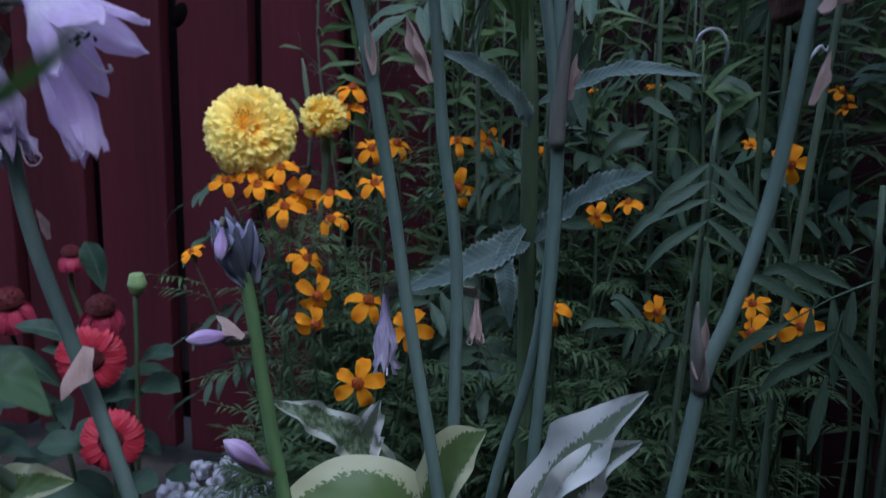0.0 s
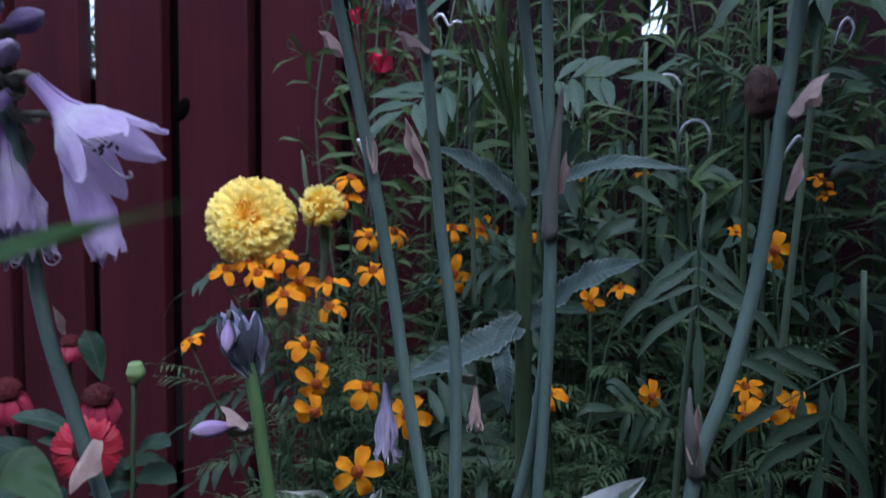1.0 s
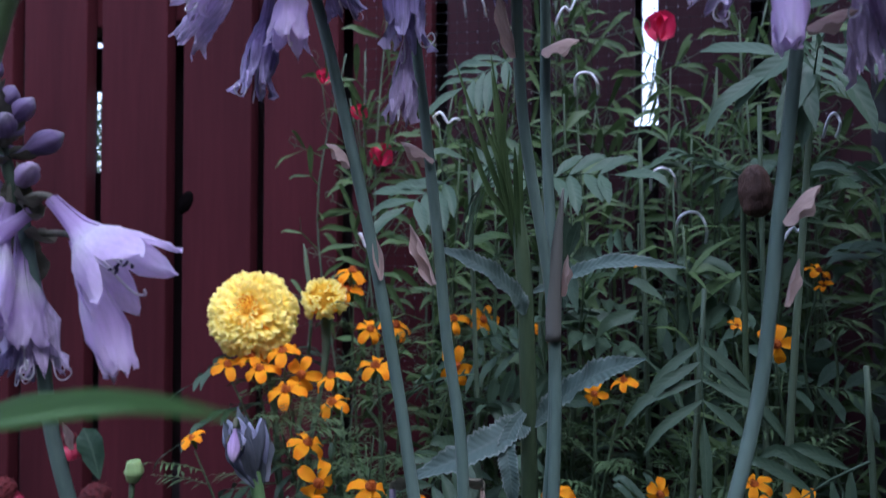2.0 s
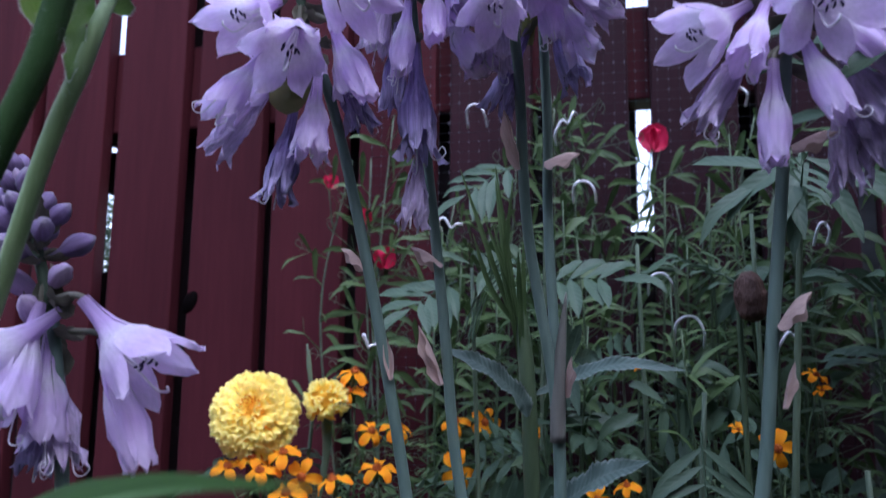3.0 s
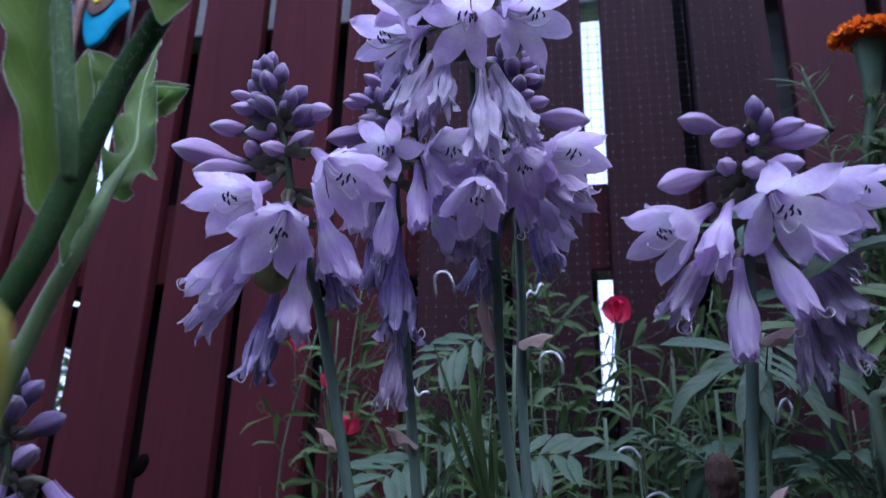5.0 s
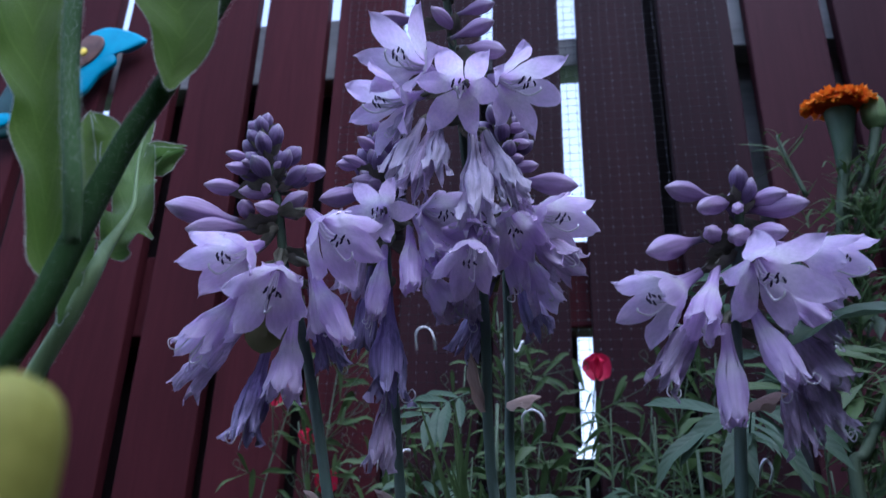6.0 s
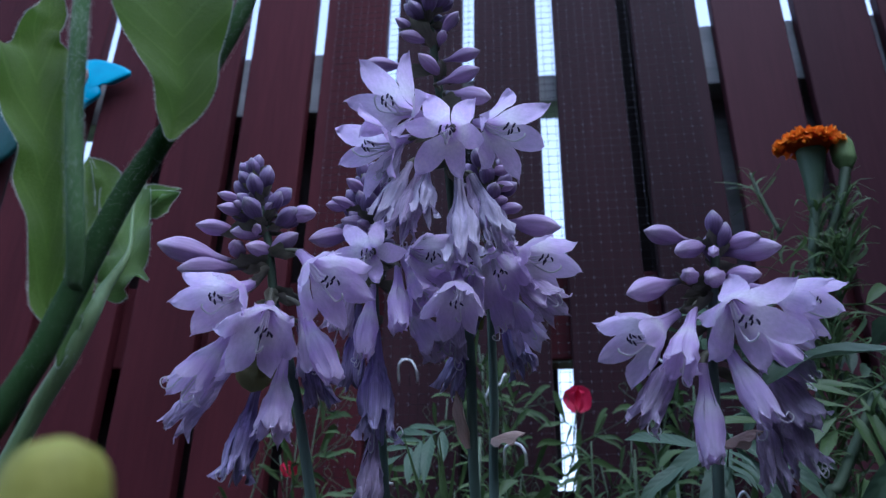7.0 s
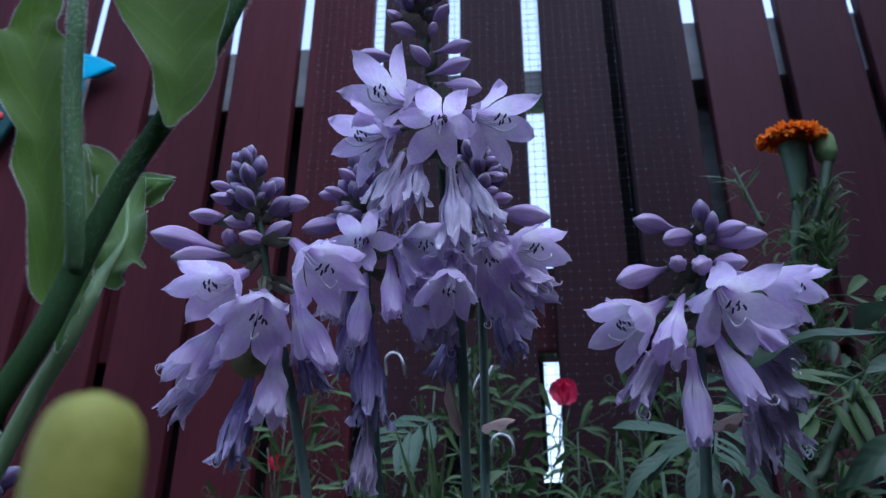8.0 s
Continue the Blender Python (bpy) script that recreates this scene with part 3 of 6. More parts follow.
    for k in range(top_buds):
        a = k * 2.4 + seed + r.uniform(-0.3, 0.3)
        q = k / max(1, top_buds - 1)
        out = Vector((math.cos(a), math.sin(a), 0))
        d = (up * (0.45 + 0.95 * q) * upright + out * (1.0 - 0.55 * q)).normalized()
        joint = tip - up * ((0.034 if upright == 1.0 else 0.019) * (1 - q) + 0.004)
        s = top_size * (1.12 - 0.3 * q) * r.uniform(0.85, 1.15)
        if top_buds < 6:
            joint, d, s = tip - up * (0.003 + 0.005 * k), (up + out * (0.12 + 0.12 * k)).normalized(), top_size * 0.95
        if upright != 1.0:
            # a goblet of upright sepals round the shut buds
            joint = line[-1] - up * (0.026 - 0.012 * q)
            again("bud", r.choice(SHUT_BUDS), back @ aim(joint + out * 0.003 * (1 - q), up * 2.6 + out * (0.75 - 0.5 * q), s, a) @ Matrix.Diagonal((0.9, 0.9, 1.25, 1)), own)
            again("sepal", r.choice(SEPALS), back @ aim(joint + out * 0.002, up * 2.2 + out * (1.0 - 0.5 * q), r.uniform(0.65, 0.95), -1.5708 if out.x > 0 else 1.5708), own)
            continue
        again("bud", r.choice(TIGHT_BUDS), back @ aim(joint + d * 0.002, d, s, a) @ Matrix.Diagonal((1.2, 1.2, 0.86, 1)), own)
        again("bract", r.choice(BRACTS), back @ aim(joint, d + out * 0.3, top_size * 0.9, 3.14), own)
    for x, y, z, dx, dy, dz, size in dry:
        again("dry_bract", r.choice(DRY_BRACTS), back @ aim((x, y, z), (dx, dy, dz), size * 0.8, r.uniform(-0.8, 0.8)) @ Matrix.Diagonal((0.6, 0.9, 1.0, 1) if dz > 0.6 else (1.0, 1.3, 0.8, 1)), own)
    return own


ROWS = {}
ROWS["AF"] = [
    ("cup", 0.242, 0.366, 0.662, -0.21, -0.78, -0.59, 0.94),
    ("cup", 0.266, 0.368, 0.645, 0.21, -0.68, -0.70, 0.99),
    ("bell", 0.229, 0.375, 0.623, -0.28, -0.47, -0.83, 0.94),
    ("spent", 0.221, 0.390, 0.609, -0.41, -0.36, -0.84, 0.94),
    ("slim", 0.296, 0.385, 0.629, 0.48, -0.19, -0.86, 0.94),
    ("bell", 0.270, 0.385, 0.605, 0.04, -0.22, -0.98, 0.89),
    ("spent_dark", 0.252, 0.390, 0.588, -0.06, -0.21, -0.98, 0.94),
    ("cup", 0.295, 0.368, 0.669, 0.58, -0.44, -0.68, 0.99),
    ("bell", 0.229, 0.400, 0.638, -0.52, -0.47, -0.71, 0.85),
    ("bell", 0.279, 0.410, 0.640, 0.28, 0.00, -0.96, 0.85),
    ("spent_dark", 0.280, 0.420, 0.628, 0.33, 0.00, -0.94, 0.89),
]
ROWS["BF"] = [
    ("open", 0.309, 0.378, 0.688, 0.05, -0.86, -0.50, 0.72),
    ("slim", 0.324, 0.388, 0.654, 0.10, -0.31, -0.95, 0.8),
    ("slim", 0.305, 0.400, 0.645, -0.02, -0.23, -0.97, 0.85),
    ("spent_dark", 0.311, 0.415, 0.611, 0.09, -0.09, -0.99, 1.15),
    ("spent", 0.306, 0.420, 0.579, -0.02, -0.24, -0.97, 0.85),
    ("cup", 0.340, 0.385, 0.688, 0.57, -0.65, -0.50, 0.85),
    ("bell", 0.337, 0.395, 0.668, 0.41, -0.39, -0.82, 0.85),
    ("bell", 0.286, 0.420, 0.667, -0.20, 0.00, -0.98, 0.8),
    ("spent_dark", 0.293, 0.430, 0.640, -0.03, 0.00, -1.00, 0.9),
    ("bell", 0.341, 0.410, 0.650, 0.53, -0.25, -0.81, 0.9),
]
ROWS["CF"] = [
    ("open", 0.318, 0.366, 0.767, -0.36, -0.86, -0.36, 1.0),
    ("open", 0.347, 0.370, 0.750, -0.02, -0.78, -0.62, 0.96),
    ("open", 0.378, 0.380, 0.756, 0.53, -0.60, -0.60, 1),
    ("open", 0.307, 0.378, 0.749, -0.53, -0.64, -0.56, 0.95),
    ("cup", 0.352, 0.380, 0.661, 0.00, -0.49, -0.87, 0.8),
    ("bell", 0.326, 0.410, 0.671, -0.40, -0.22, -0.89, 0.85),
    ("bell", 0.345, 0.415, 0.651, -0.06, -0.10, -0.99, 0.95),
    ("spent_pale", 0.315, 0.380, 0.708, -0.26, -0.28, -0.92, 0.86),
    ("spent", 0.325, 0.380, 0.700, -0.15, -0.25, -0.96, 0.96),
    ("spent_pale", 0.335, 0.376, 0.707, 0.00, -0.35, -0.94, 0.83),
    ("spent_pale", 0.315, 0.384, 0.733, -0.20, -0.33, -0.92, 0.62),
    ("spent_pale", 0.355, 0.380, 0.685, 0.07, -0.25, -0.96, 1.12),
    ("spent_pale", 0.373, 0.384, 0.696, 0.32, -0.21, -0.92, 0.95),
    ("spent", 0.362, 0.388, 0.704, 0.16, -0.22, -0.96, 0.74),
    ("spent", 0.377, 0.398, 0.699, 0.42, -0.39, -0.82, 0.63),
]
ROWS["DF"] = [
    ("cup", 0.371, 0.405, 0.687, 0.21, -0.52, -0.83, 0.85),
    ("cup", 0.394, 0.410, 0.696, 0.64, -0.56, -0.53, 0.9),
    ("bell", 0.397, 0.410, 0.671, 0.57, -0.42, -0.70, 0.95),
    ("slim", 0.373, 0.420, 0.665, 0.17, -0.24, -0.96, 0.9),
    ("bell", 0.386, 0.430, 0.662, 0.40, -0.22, -0.89, 0.9),
    ("spent_dark", 0.381, 0.445, 0.650, 0.29, -0.12, -0.95, 0.9),
    ("spent_dark", 0.342, 0.445, 0.641, -0.33, -0.10, -0.94, 0.9),
    ("cup", 0.352, 0.395, 0.678, -0.27, -0.68, -0.68, 0.8),
]
ROWS["RF"] = [
    ("open", 0.476, 0.370, 0.646, 0.00, -0.75, -0.66, 0.99),
    ("cup", 0.430, 0.380, 0.642, -0.70, -0.44, -0.56, 0.9),
    ("cup", 0.512, 0.390, 0.661, 0.75, -0.44, -0.49, 0.85),
    ("bell", 0.447, 0.375, 0.628, -0.33, -0.38, -0.86, 0.81),
    ("spent", 0.431, 0.385, 0.609, -0.52, -0.20, -0.83, 0.95),
    ("slim", 0.457, 0.382, 0.591, -0.07, -0.18, -0.98, 0.9),
    ("slim", 0.480, 0.375, 0.606, 0.22, -0.37, -0.90, 0.9),
    ("slim", 0.502, 0.385, 0.626, 0.46, -0.37, -0.81, 0.95),
    ("bell", 0.501, 0.395, 0.609, 0.38, -0.24, -0.90, 0.95),
    ("spent", 0.500, 0.400, 0.592, 0.23, -0.25, -0.94, 0.95),
    ("spent", 0.488, 0.405, 0.585, 0.03, -0.13, -0.99, 0.9),
    ("bell", 0.508, 0.400, 0.647, 0.55, -0.35, -0.76, 0.81),
]
ROWS["AB"] = [
    (0.198, 0.385, 0.703, -0.94, -0.26, 0.20, 1.3),
    (0.211, 0.385, 0.688, -0.93, -0.34, -0.14, 1.05),
    (0.239, 0.385, 0.702, 0.20, -0.98, 0.00, 0.8),
    (0.245, 0.385, 0.700, -0.51, -0.85, -0.09, 0.8),
    (0.217, 0.385, 0.712, -0.88, -0.47, -0.05, 0.8),
    (0.236, 0.385, 0.707, -0.74, -0.62, -0.25, 0.75),
    (0.280, 0.385, 0.716, 0.88, -0.42, -0.21, 0.85),
    (0.271, 0.385, 0.705, 0.80, -0.57, 0.17, 0.85),
    (0.250, 0.385, 0.711, 0.45, -0.89, 0.00, 0.6),
    (0.227, 0.385, 0.723, -0.81, -0.58, 0.00, 0.65),
    (0.235, 0.385, 0.725, -0.62, -0.78, -0.08, 0.6),
    (0.256, 0.385, 0.723, 0.51, -0.85, -0.09, 0.5),
    (0.226, 0.385, 0.730, -0.81, -0.58, 0.00, 0.5),
    (0.243, 0.385, 0.730, -0.20, -0.98, 0.00, 0.5),
]
ROWS["BB"] = [
    (0.273, 0.400, 0.708, -0.70, -0.58, -0.42, 1),
    (0.289, 0.400, 0.719, -0.70, -0.70, -0.09, 0.9),
    (0.298, 0.400, 0.718, -0.19, -0.95, -0.25, 0.6),
    (0.280, 0.400, 0.729, -0.65, -0.70, -0.28, 0.65),
    (0.290, 0.400, 0.744, -0.55, -0.83, 0.11, 0.6),
    (0.283, 0.400, 0.733, -0.73, -0.68, 0.09, 0.6),
]
ROWS["CB"] = [
    (0.363, 0.385, 0.800, 0.90, -0.43, -0.04, 0.85),
    (0.363, 0.385, 0.813, 0.91, -0.41, -0.08, 0.75),
    (0.329, 0.385, 0.813, -0.61, -0.76, 0.23, 0.75),
    (0.299, 0.385, 0.809, -0.91, -0.38, -0.15, 0.8),
    (0.369, 0.385, 0.781, 0.83, -0.36, -0.43, 0.95),
    (0.318, 0.385, 0.829, -0.85, -0.53, -0.05, 0.7),
    (0.315, 0.385, 0.840, -0.78, -0.46, 0.42, 0.6),
    (0.343, 0.385, 0.829, 0.29, -0.95, -0.10, 0.55),
    (0.351, 0.385, 0.842, 0.64, -0.71, 0.28, 0.65),
]
ROWS["DB"] = [
    (0.403, 0.420, 0.720, 0.91, -0.29, -0.29, 1.15),
    (0.383, 0.420, 0.733, 0.84, -0.49, -0.25, 0.65),
    (0.379, 0.420, 0.747, 0.81, -0.51, -0.30, 0.6),
    (0.377, 0.420, 0.757, 0.79, -0.53, -0.32, 0.6),
    (0.375, 0.420, 0.739, 0.69, -0.69, -0.21, 0.55),
]
ROWS["RB"] = [
    (0.440, 0.380, 0.696, -0.83, -0.56, -0.04, 0.9),
    (0.452, 0.380, 0.685, -0.76, -0.54, -0.36, 0.85),
    (0.469, 0.380, 0.683, -0.26, -0.78, -0.57, 0.5),
    (0.491, 0.380, 0.691, 0.62, -0.77, -0.15, 0.8),
    (0.499, 0.380, 0.685, 0.78, -0.59, -0.20, 1),
    (0.456, 0.380, 0.674, -0.37, -0.91, -0.18, 0.75),
    (0.465, 0.380, 0.671, -0.48, -0.80, -0.37, 0.9),
    (0.488, 0.380, 0.672, 0.55, -0.75, -0.35, 0.8),
    (0.429, 0.380, 0.664, -0.82, -0.44, -0.38, 1.05),
]
ROWS["LF"] = [
    ("cup", 0.233, 0.330, 0.513, 0.72, 0.06, -0.68, 1.0),
    ("slim", 0.235, 0.328, 0.479, 0.42, -0.05, -0.90, 1.0),
    ("bell", 0.185, 0.320, 0.495, 0.10, -0.37, -0.92, 0.97),
    ("bell", 0.189, 0.335, 0.485, 0.16, -0.14, -0.98, 0.92),
    ("spent", 0.194, 0.340, 0.476, 0.28, -0.13, -0.95, 0.92),
    ("cup", 0.170, 0.322, 0.513, -0.64, -0.43, -0.64, 0.92),
    ("spent_dark", 0.181, 0.340, 0.474, -0.06, -0.15, -0.99, 0.83),
]
ROWS["LB"] = [
    (0.197, 0.330, 0.551, 0.77, -0.55, 0.33, 0.8),
    (0.178, 0.330, 0.540, 0.25, -0.83, 0.50, 0.95),
    (0.165, 0.330, 0.551, -0.42, -0.71, 0.57, 0.85),
    (0.167, 0.330, 0.564, -0.36, -0.89, 0.27, 0.6),
    (0.183, 0.330, 0.568, 0.73, -0.67, 0.13, 0.5),
    (0.164, 0.330, 0.579, -0.32, -0.81, 0.49, 0.6),
    (0.179, 0.330, 0.582, 0.67, -0.61, 0.43, 0.55),
    (0.170, 0.330, 0.590, 0.25, -0.62, 0.74, 0.6),
    (0.166, 0.330, 0.587, -0.07, -0.74, 0.67, 0.55),
    (0.164, 0.330, 0.559, -0.67, -0.74, 0.00, 0.7),
]

STALKS = [
    ("A", [(0.35, 0.45, 0.0), (0.337, 0.445, 0.22), (0.325, 0.44, 0.316), (0.309, 0.44, 0.402), (0.30, 0.438, 0.461), (0.287, 0.43, 0.539), (0.268, 0.42, 0.63), (0.258, 0.40, 0.673), (0.252, 0.395, 0.709), (0.240, 0.393, 0.746)], 12,
     "upright hosta stalk with nodding lilac bells and purple buds", [(0.282, 0.429, 0.561, -0.85, -0.45, 0.35, 0.9), (0.2945, 0.430, 0.508, -0.1, -0.1, 1.0, 1.0)]),
    ("B", [(0.355, 0.465, 0.0), (0.34, 0.462, 0.18), (0.328, 0.46, 0.306), (0.326, 0.46, 0.42), (0.318, 0.46, 0.48), (0.314, 0.452, 0.541), (0.305, 0.435, 0.65), (0.303, 0.42, 0.702), (0.298, 0.415, 0.75)], 14,
     "slender hosta stalk with crowded buds and wilted violet bells", [(0.315, 0.447, 0.564, -0.95, -0.3, 0.22, 1.05), (0.315, 0.452, 0.506, -0.5, -0.1, 0.85, 1.5)]),
    ("C", [(0.33, 0.49, 0.0), (0.333, 0.49, 0.2), (0.341, 0.49, 0.292), (0.362, 0.485, 0.384), (0.367, 0.48, 0.484), (0.354, 0.465, 0.585), (0.353, 0.44, 0.66), (0.347, 0.42, 0.718), (0.341, 0.405, 0.782), (0.333, 0.395, 0.85), (0.331, 0.393, 0.875)], 14,
     "tallest hosta stalk with wide open lilac stars below buds", [(0.352, 0.455, 0.612, -0.25, -0.5, 0.8, 1.5)]),
    ("D", [(0.37, 0.48, 0.0), (0.36, 0.476, 0.2), (0.363, 0.475, 0.304), (0.367, 0.475, 0.387), (0.368, 0.482, 0.468), (0.362, 0.49, 0.59), (0.363, 0.48, 0.64), (0.363, 0.455, 0.699), (0.364, 0.435, 0.75), (0.364, 0.43, 0.775)], 10,
     "hosta stalk with open bells and long pointed buds", [(0.361, 0.483, 0.623, 1.0, -0.25, -0.2, 1.15), (0.371, 0.478, 0.50, 0.3, -0.2, 0.9, 1.0)]),
    ("R", [(0.385, 0.43, 0.0), (0.408, 0.42, 0.2), (0.428, 0.42, 0.342), (0.435, 0.42, 0.394), (0.444, 0.42, 0.425), (0.454, 0.42, 0.473), (0.459, 0.415, 0.53), (0.465, 0.41, 0.595), (0.467, 0.40, 0.643), (0.472, 0.395, 0.680), (0.4735, 0.391, 0.693)], 2,
     "single hosta stalk with lilac bells and few large buds", [(0.460, 0.411, 0.532, 0.82, -0.3, 0.5, 1.1), (0.467, 0.402, 0.603, 0.97, -0.25, -0.05, 1.0), (0.461, 0.414, 0.500, 0.35, -0.2, 0.9, 0.9), (0.434, 0.413, 0.396, -0.1, -0.2, 0.95, 1.2)]),
    ("L", [(0.31, 0.39, 0.0), (0.25, 0.365, 0.22), (0.219, 0.36, 0.341), (0.202, 0.356, 0.398), (0.194, 0.35, 0.435), (0.190, 0.347, 0.46), (0.1895, 0.343, 0.49), (0.1835, 0.34, 0.534), (0.1705, 0.338, 0.572), (0.1645, 0.337, 0.588)], 10,
     "leaning hosta stalk with large lilac bells, close by", [(0.2115, 0.348, 0.406, -0.05, -0.25, -0.95, 1.2), (0.199, 0.348, 0.445, 0.3, -0.5, 0.7, 0.7)]),
]
HANGING = {"A": [("spent_pale", 0.295, 0.45, 0.373, 0.05, -0.1, -1.0, 0.72)], "B": [("spent_dry", 0.334, 0.47, 0.384, 0.05, -0.2, -1.0, 0.46)]}
SHEATHS = {"C": [(0.367, 0.4795, 0.478), (0.3675, 0.478, 0.500), (0.3695, 0.475, 0.526), (0.3725, 0.472, 0.552)], "R": [(0.4345, 0.419, 0.390), (0.4325, 0.414, 0.402), (0.4305, 0.411, 0.414), (0.4300, 0.410, 0.427)]}
OLIVE = {"A": ([(0.2500, 0.3900, 0.6400), (0.2590, 0.3860, 0.6310), (0.2660, 0.3900, 0.6370)], [0.003, 0.0065, 0.007, 0.004, 0.001], (0.2, -0.9, -0.2)), "C": ([(0.3550, 0.4520, 0.6760), (0.3580, 0.4460, 0.6940), (0.3600, 0.4380, 0.7120)], [0.0035, 0.0040, 0.0036, 0.0006], (0.5, -0.8, 0.0))}
OLIVE_SKIN = leaf_surface("olive_bract", (0.07, 0.075, 0.02), (0.16, 0.16, 0.055), None, 3, 0.2, None, 0.3, 0.6, 0.4, gloss=0.2)
for n, (key, line, tops, text, dry) in enumerate(STALKS):
    own = stalk(line, ROWS[key + "F"] + HANGING.get(key, []), ROWS[key + "B"], tops, text, dry, seed=50 + n)
    if key in OLIVE:
        points, widths, facing = OLIVE[key]
        bm = bmesh.new()
        blade(bm, points, widths, facing, 0.4, 0.1, 1, 6, 6)
        hang(part("bract", bm, OLIVE_SKIN, label="broad olive-green bract"), own)
    if key in SHEATHS:
        bm = bmesh.new()
        tube(bm, SHEATHS[key], [0.0039, 0.0038, 0.0026, 0.0005] if key == "C" else [0.0038, 0.0032, 0.0020, 0.0005], 10, 5)
        hang(part("sheath", bm, SHEATH, label="grey-brown withered leaf sheath"), own)
# the young stalk whose head is still shut
stalk([(0.33, 0.43, 0.0), (0.285, 0.427, 0.17), (0.254, 0.425, 0.312), (0.244, 0.425, 0.368), (0.237, 0.425, 0.412), (0.2285, 0.424, 0.438)], [],
      [(0.213, 0.412, 0.389, -0.85, -0.35, -0.1, 0.75), (0.238, 0.40, 0.43, 0.2, -0.5, -0.8, 0.55), (0.232, 0.41, 0.345, -0.5, -0.5, 0.7, 0.9)], 8,
      "young hosta stalk with a tight grey-violet head", [(0.238, 0.42, 0.392, -0.8, -0.2, 0.25, 0.9)], seed=61, thick=(0.0036, 0.0033, 0.0030), top_size=0.56, upright=1.5, skin=surface("fresh_green_stem", (0.05, 0.11, 0.035), (0.11, 0.19, 0.07), 0.5, 60, 500, 0.12, stretch=(1, 1, 0.15)))


# ---- leaves and small flowers ----
FINE_LEAF = leaf_surface("fine_marigold_leaf", (0.012, 0.030, 0.010), (0.080, 0.132, 0.050), None, 3, 0.2, rough=0.55, through_light=0.25, gloss=0.4)
BLUE_LEAF = leaf_surface("blue_green_marigold_leaf", (0.011, 0.028, 0.013), (0.062, 0.104, 0.060), (0.075, 0.115, 0.068), 8, 0.12, rough=0.5, through_light=0.2, gloss=0.25)
PEA_LEAF = leaf_surface("sweet_pea_leaf", (0.010, 0.030, 0.008), (0.074, 0.126, 0.040), (0.085, 0.125, 0.05), 5, 0.12, rough=0.5, through_light=0.25, gloss=0.25)
HAIRY_LEAF = leaf_surface("downy_serrated_leaf", (0.030, 0.060, 0.045), (0.080, 0.122, 0.098), (0.10, 0.14, 0.115), 26, 0.2, (0.16, 0.20, 0.17), 0.84, rough=0.6, through_light=0.15, gloss=0.3)
DAISY_LEAF = leaf_surface("broad_daisy_leaf", (0.010, 0.026, 0.014), (0.036, 0.068, 0.040), (0.045, 0.076, 0.048), 6, 0.15, rough=0.55, through_light=0.2, gloss=0.2)
GREEN_STEM = surface("green_stem", (0.025, 0.045, 0.02), (0.07, 0.105, 0.05), 0.55, 60, 500, 0.15, stretch=(1, 1, 0.15))
PALE_STEM = surface("pale_green_stem", (0.045, 0.072, 0.042), (0.11, 0.15, 0.09), 0.55, 60, 500, 0.2, stretch=(1, 1, 0.1))
ORANGE = petal_surface("orange_yellow_petal", [(0.0, (0.94, 0.30, 0.002)), (0.3, (1.0, 0.49, 0.001)), (1.0, (1.0, 0.58, 0.004))], (0.94, 1.0), 0.6, 0.4, 0.014, 0.0, 0.08)
RUST = surface("rust_orange_disc", (0.22, 0.035, 0.006), (0.52, 0.13, 0.012), 0.7, 300, 900, 0.8)
YELLOW = ruffle_surface("lemon_yellow_petal", [(0.0, (0.94, 0.56, 0.03)), (0.35, (1.0, 0.79, 0.10)), (0.7, (1.0, 0.88, 0.22)), (1.0, (1.0, 0.91, 0.34))], through_light=0.5)
GOLD = surface("golden_heart", (0.72, 0.32, 0.01), (0.92, 0.52, 0.03), 0.7, 300, 900, 0.3)
DEEP_ORANGE = ruffle_surface("deep_orange_petal", [(0.0, (0.42, 0.05, 0.003)), (0.5, (0.80, 0.16, 0.004)), (1.0, (0.90, 0.27, 0.008))])
CORAL = petal_surface("coral_red_petal", [(0.0, (0.48, 0.025, 0.045)), (0.5, (0.60, 0.055, 0.08)), (1.0, (0.70, 0.11, 0.13))], (0.75, 1.0), 0.5, 0.25, 0.022)
ROSE = petal_surface("rose_red_petal", [(0.0, (0.36, 0.025, 0.06)), (1.0, (0.58, 0.09, 0.13))], (0.7, 1.0), 0.5, 0.25, 0.022)
MAROON = surface("maroon_cone", (0.022, 0.004, 0.005), (0.10, 0.012, 0.012), 0.7, 300, 900, 0.9)
PEA_RED = surface("crimson_pea_petal", (0.56, 0.012, 0.06), (0.76, 0.03, 0.11), 0.5, 60, 500, 0.2, 0.35)
SLENDER_LEAF = leaf_surface("fresh_slender_leaf", (0.017, 0.046, 0.012), (0.085, 0.14, 0.045), (0.09, 0.135, 0.055), 5, 0.12, rough=0.5, through_light=0.35, gloss=0.35)
DARK_LANCE = leaf_surface("dark_narrow_leaf", (0.008, 0.023, 0.008), (0.048, 0.088, 0.032), (0.055, 0.085, 0.036), 5, 0.12, rough=0.5, through_light=0.25, gloss=0.25)
CALYX = surface("green_calyx", (0.03, 0.06, 0.035), (0.075, 0.115, 0.065), 0.5, 40, 300, 0.06, stretch=(1, 1, 0.15))
BUD_GREEN = surface("fresh_green_bud", (0.09, 0.16, 0.05), (0.22, 0.31, 0.12), 0.5, 60, 500, 0.3, stretch=(1, 1, 0.1))
TIE = surface("white_garden_tie", (0.72, 0.72, 0.74), (0.9, 0.9, 0.9), 0.4, 200, 800, 0.2)


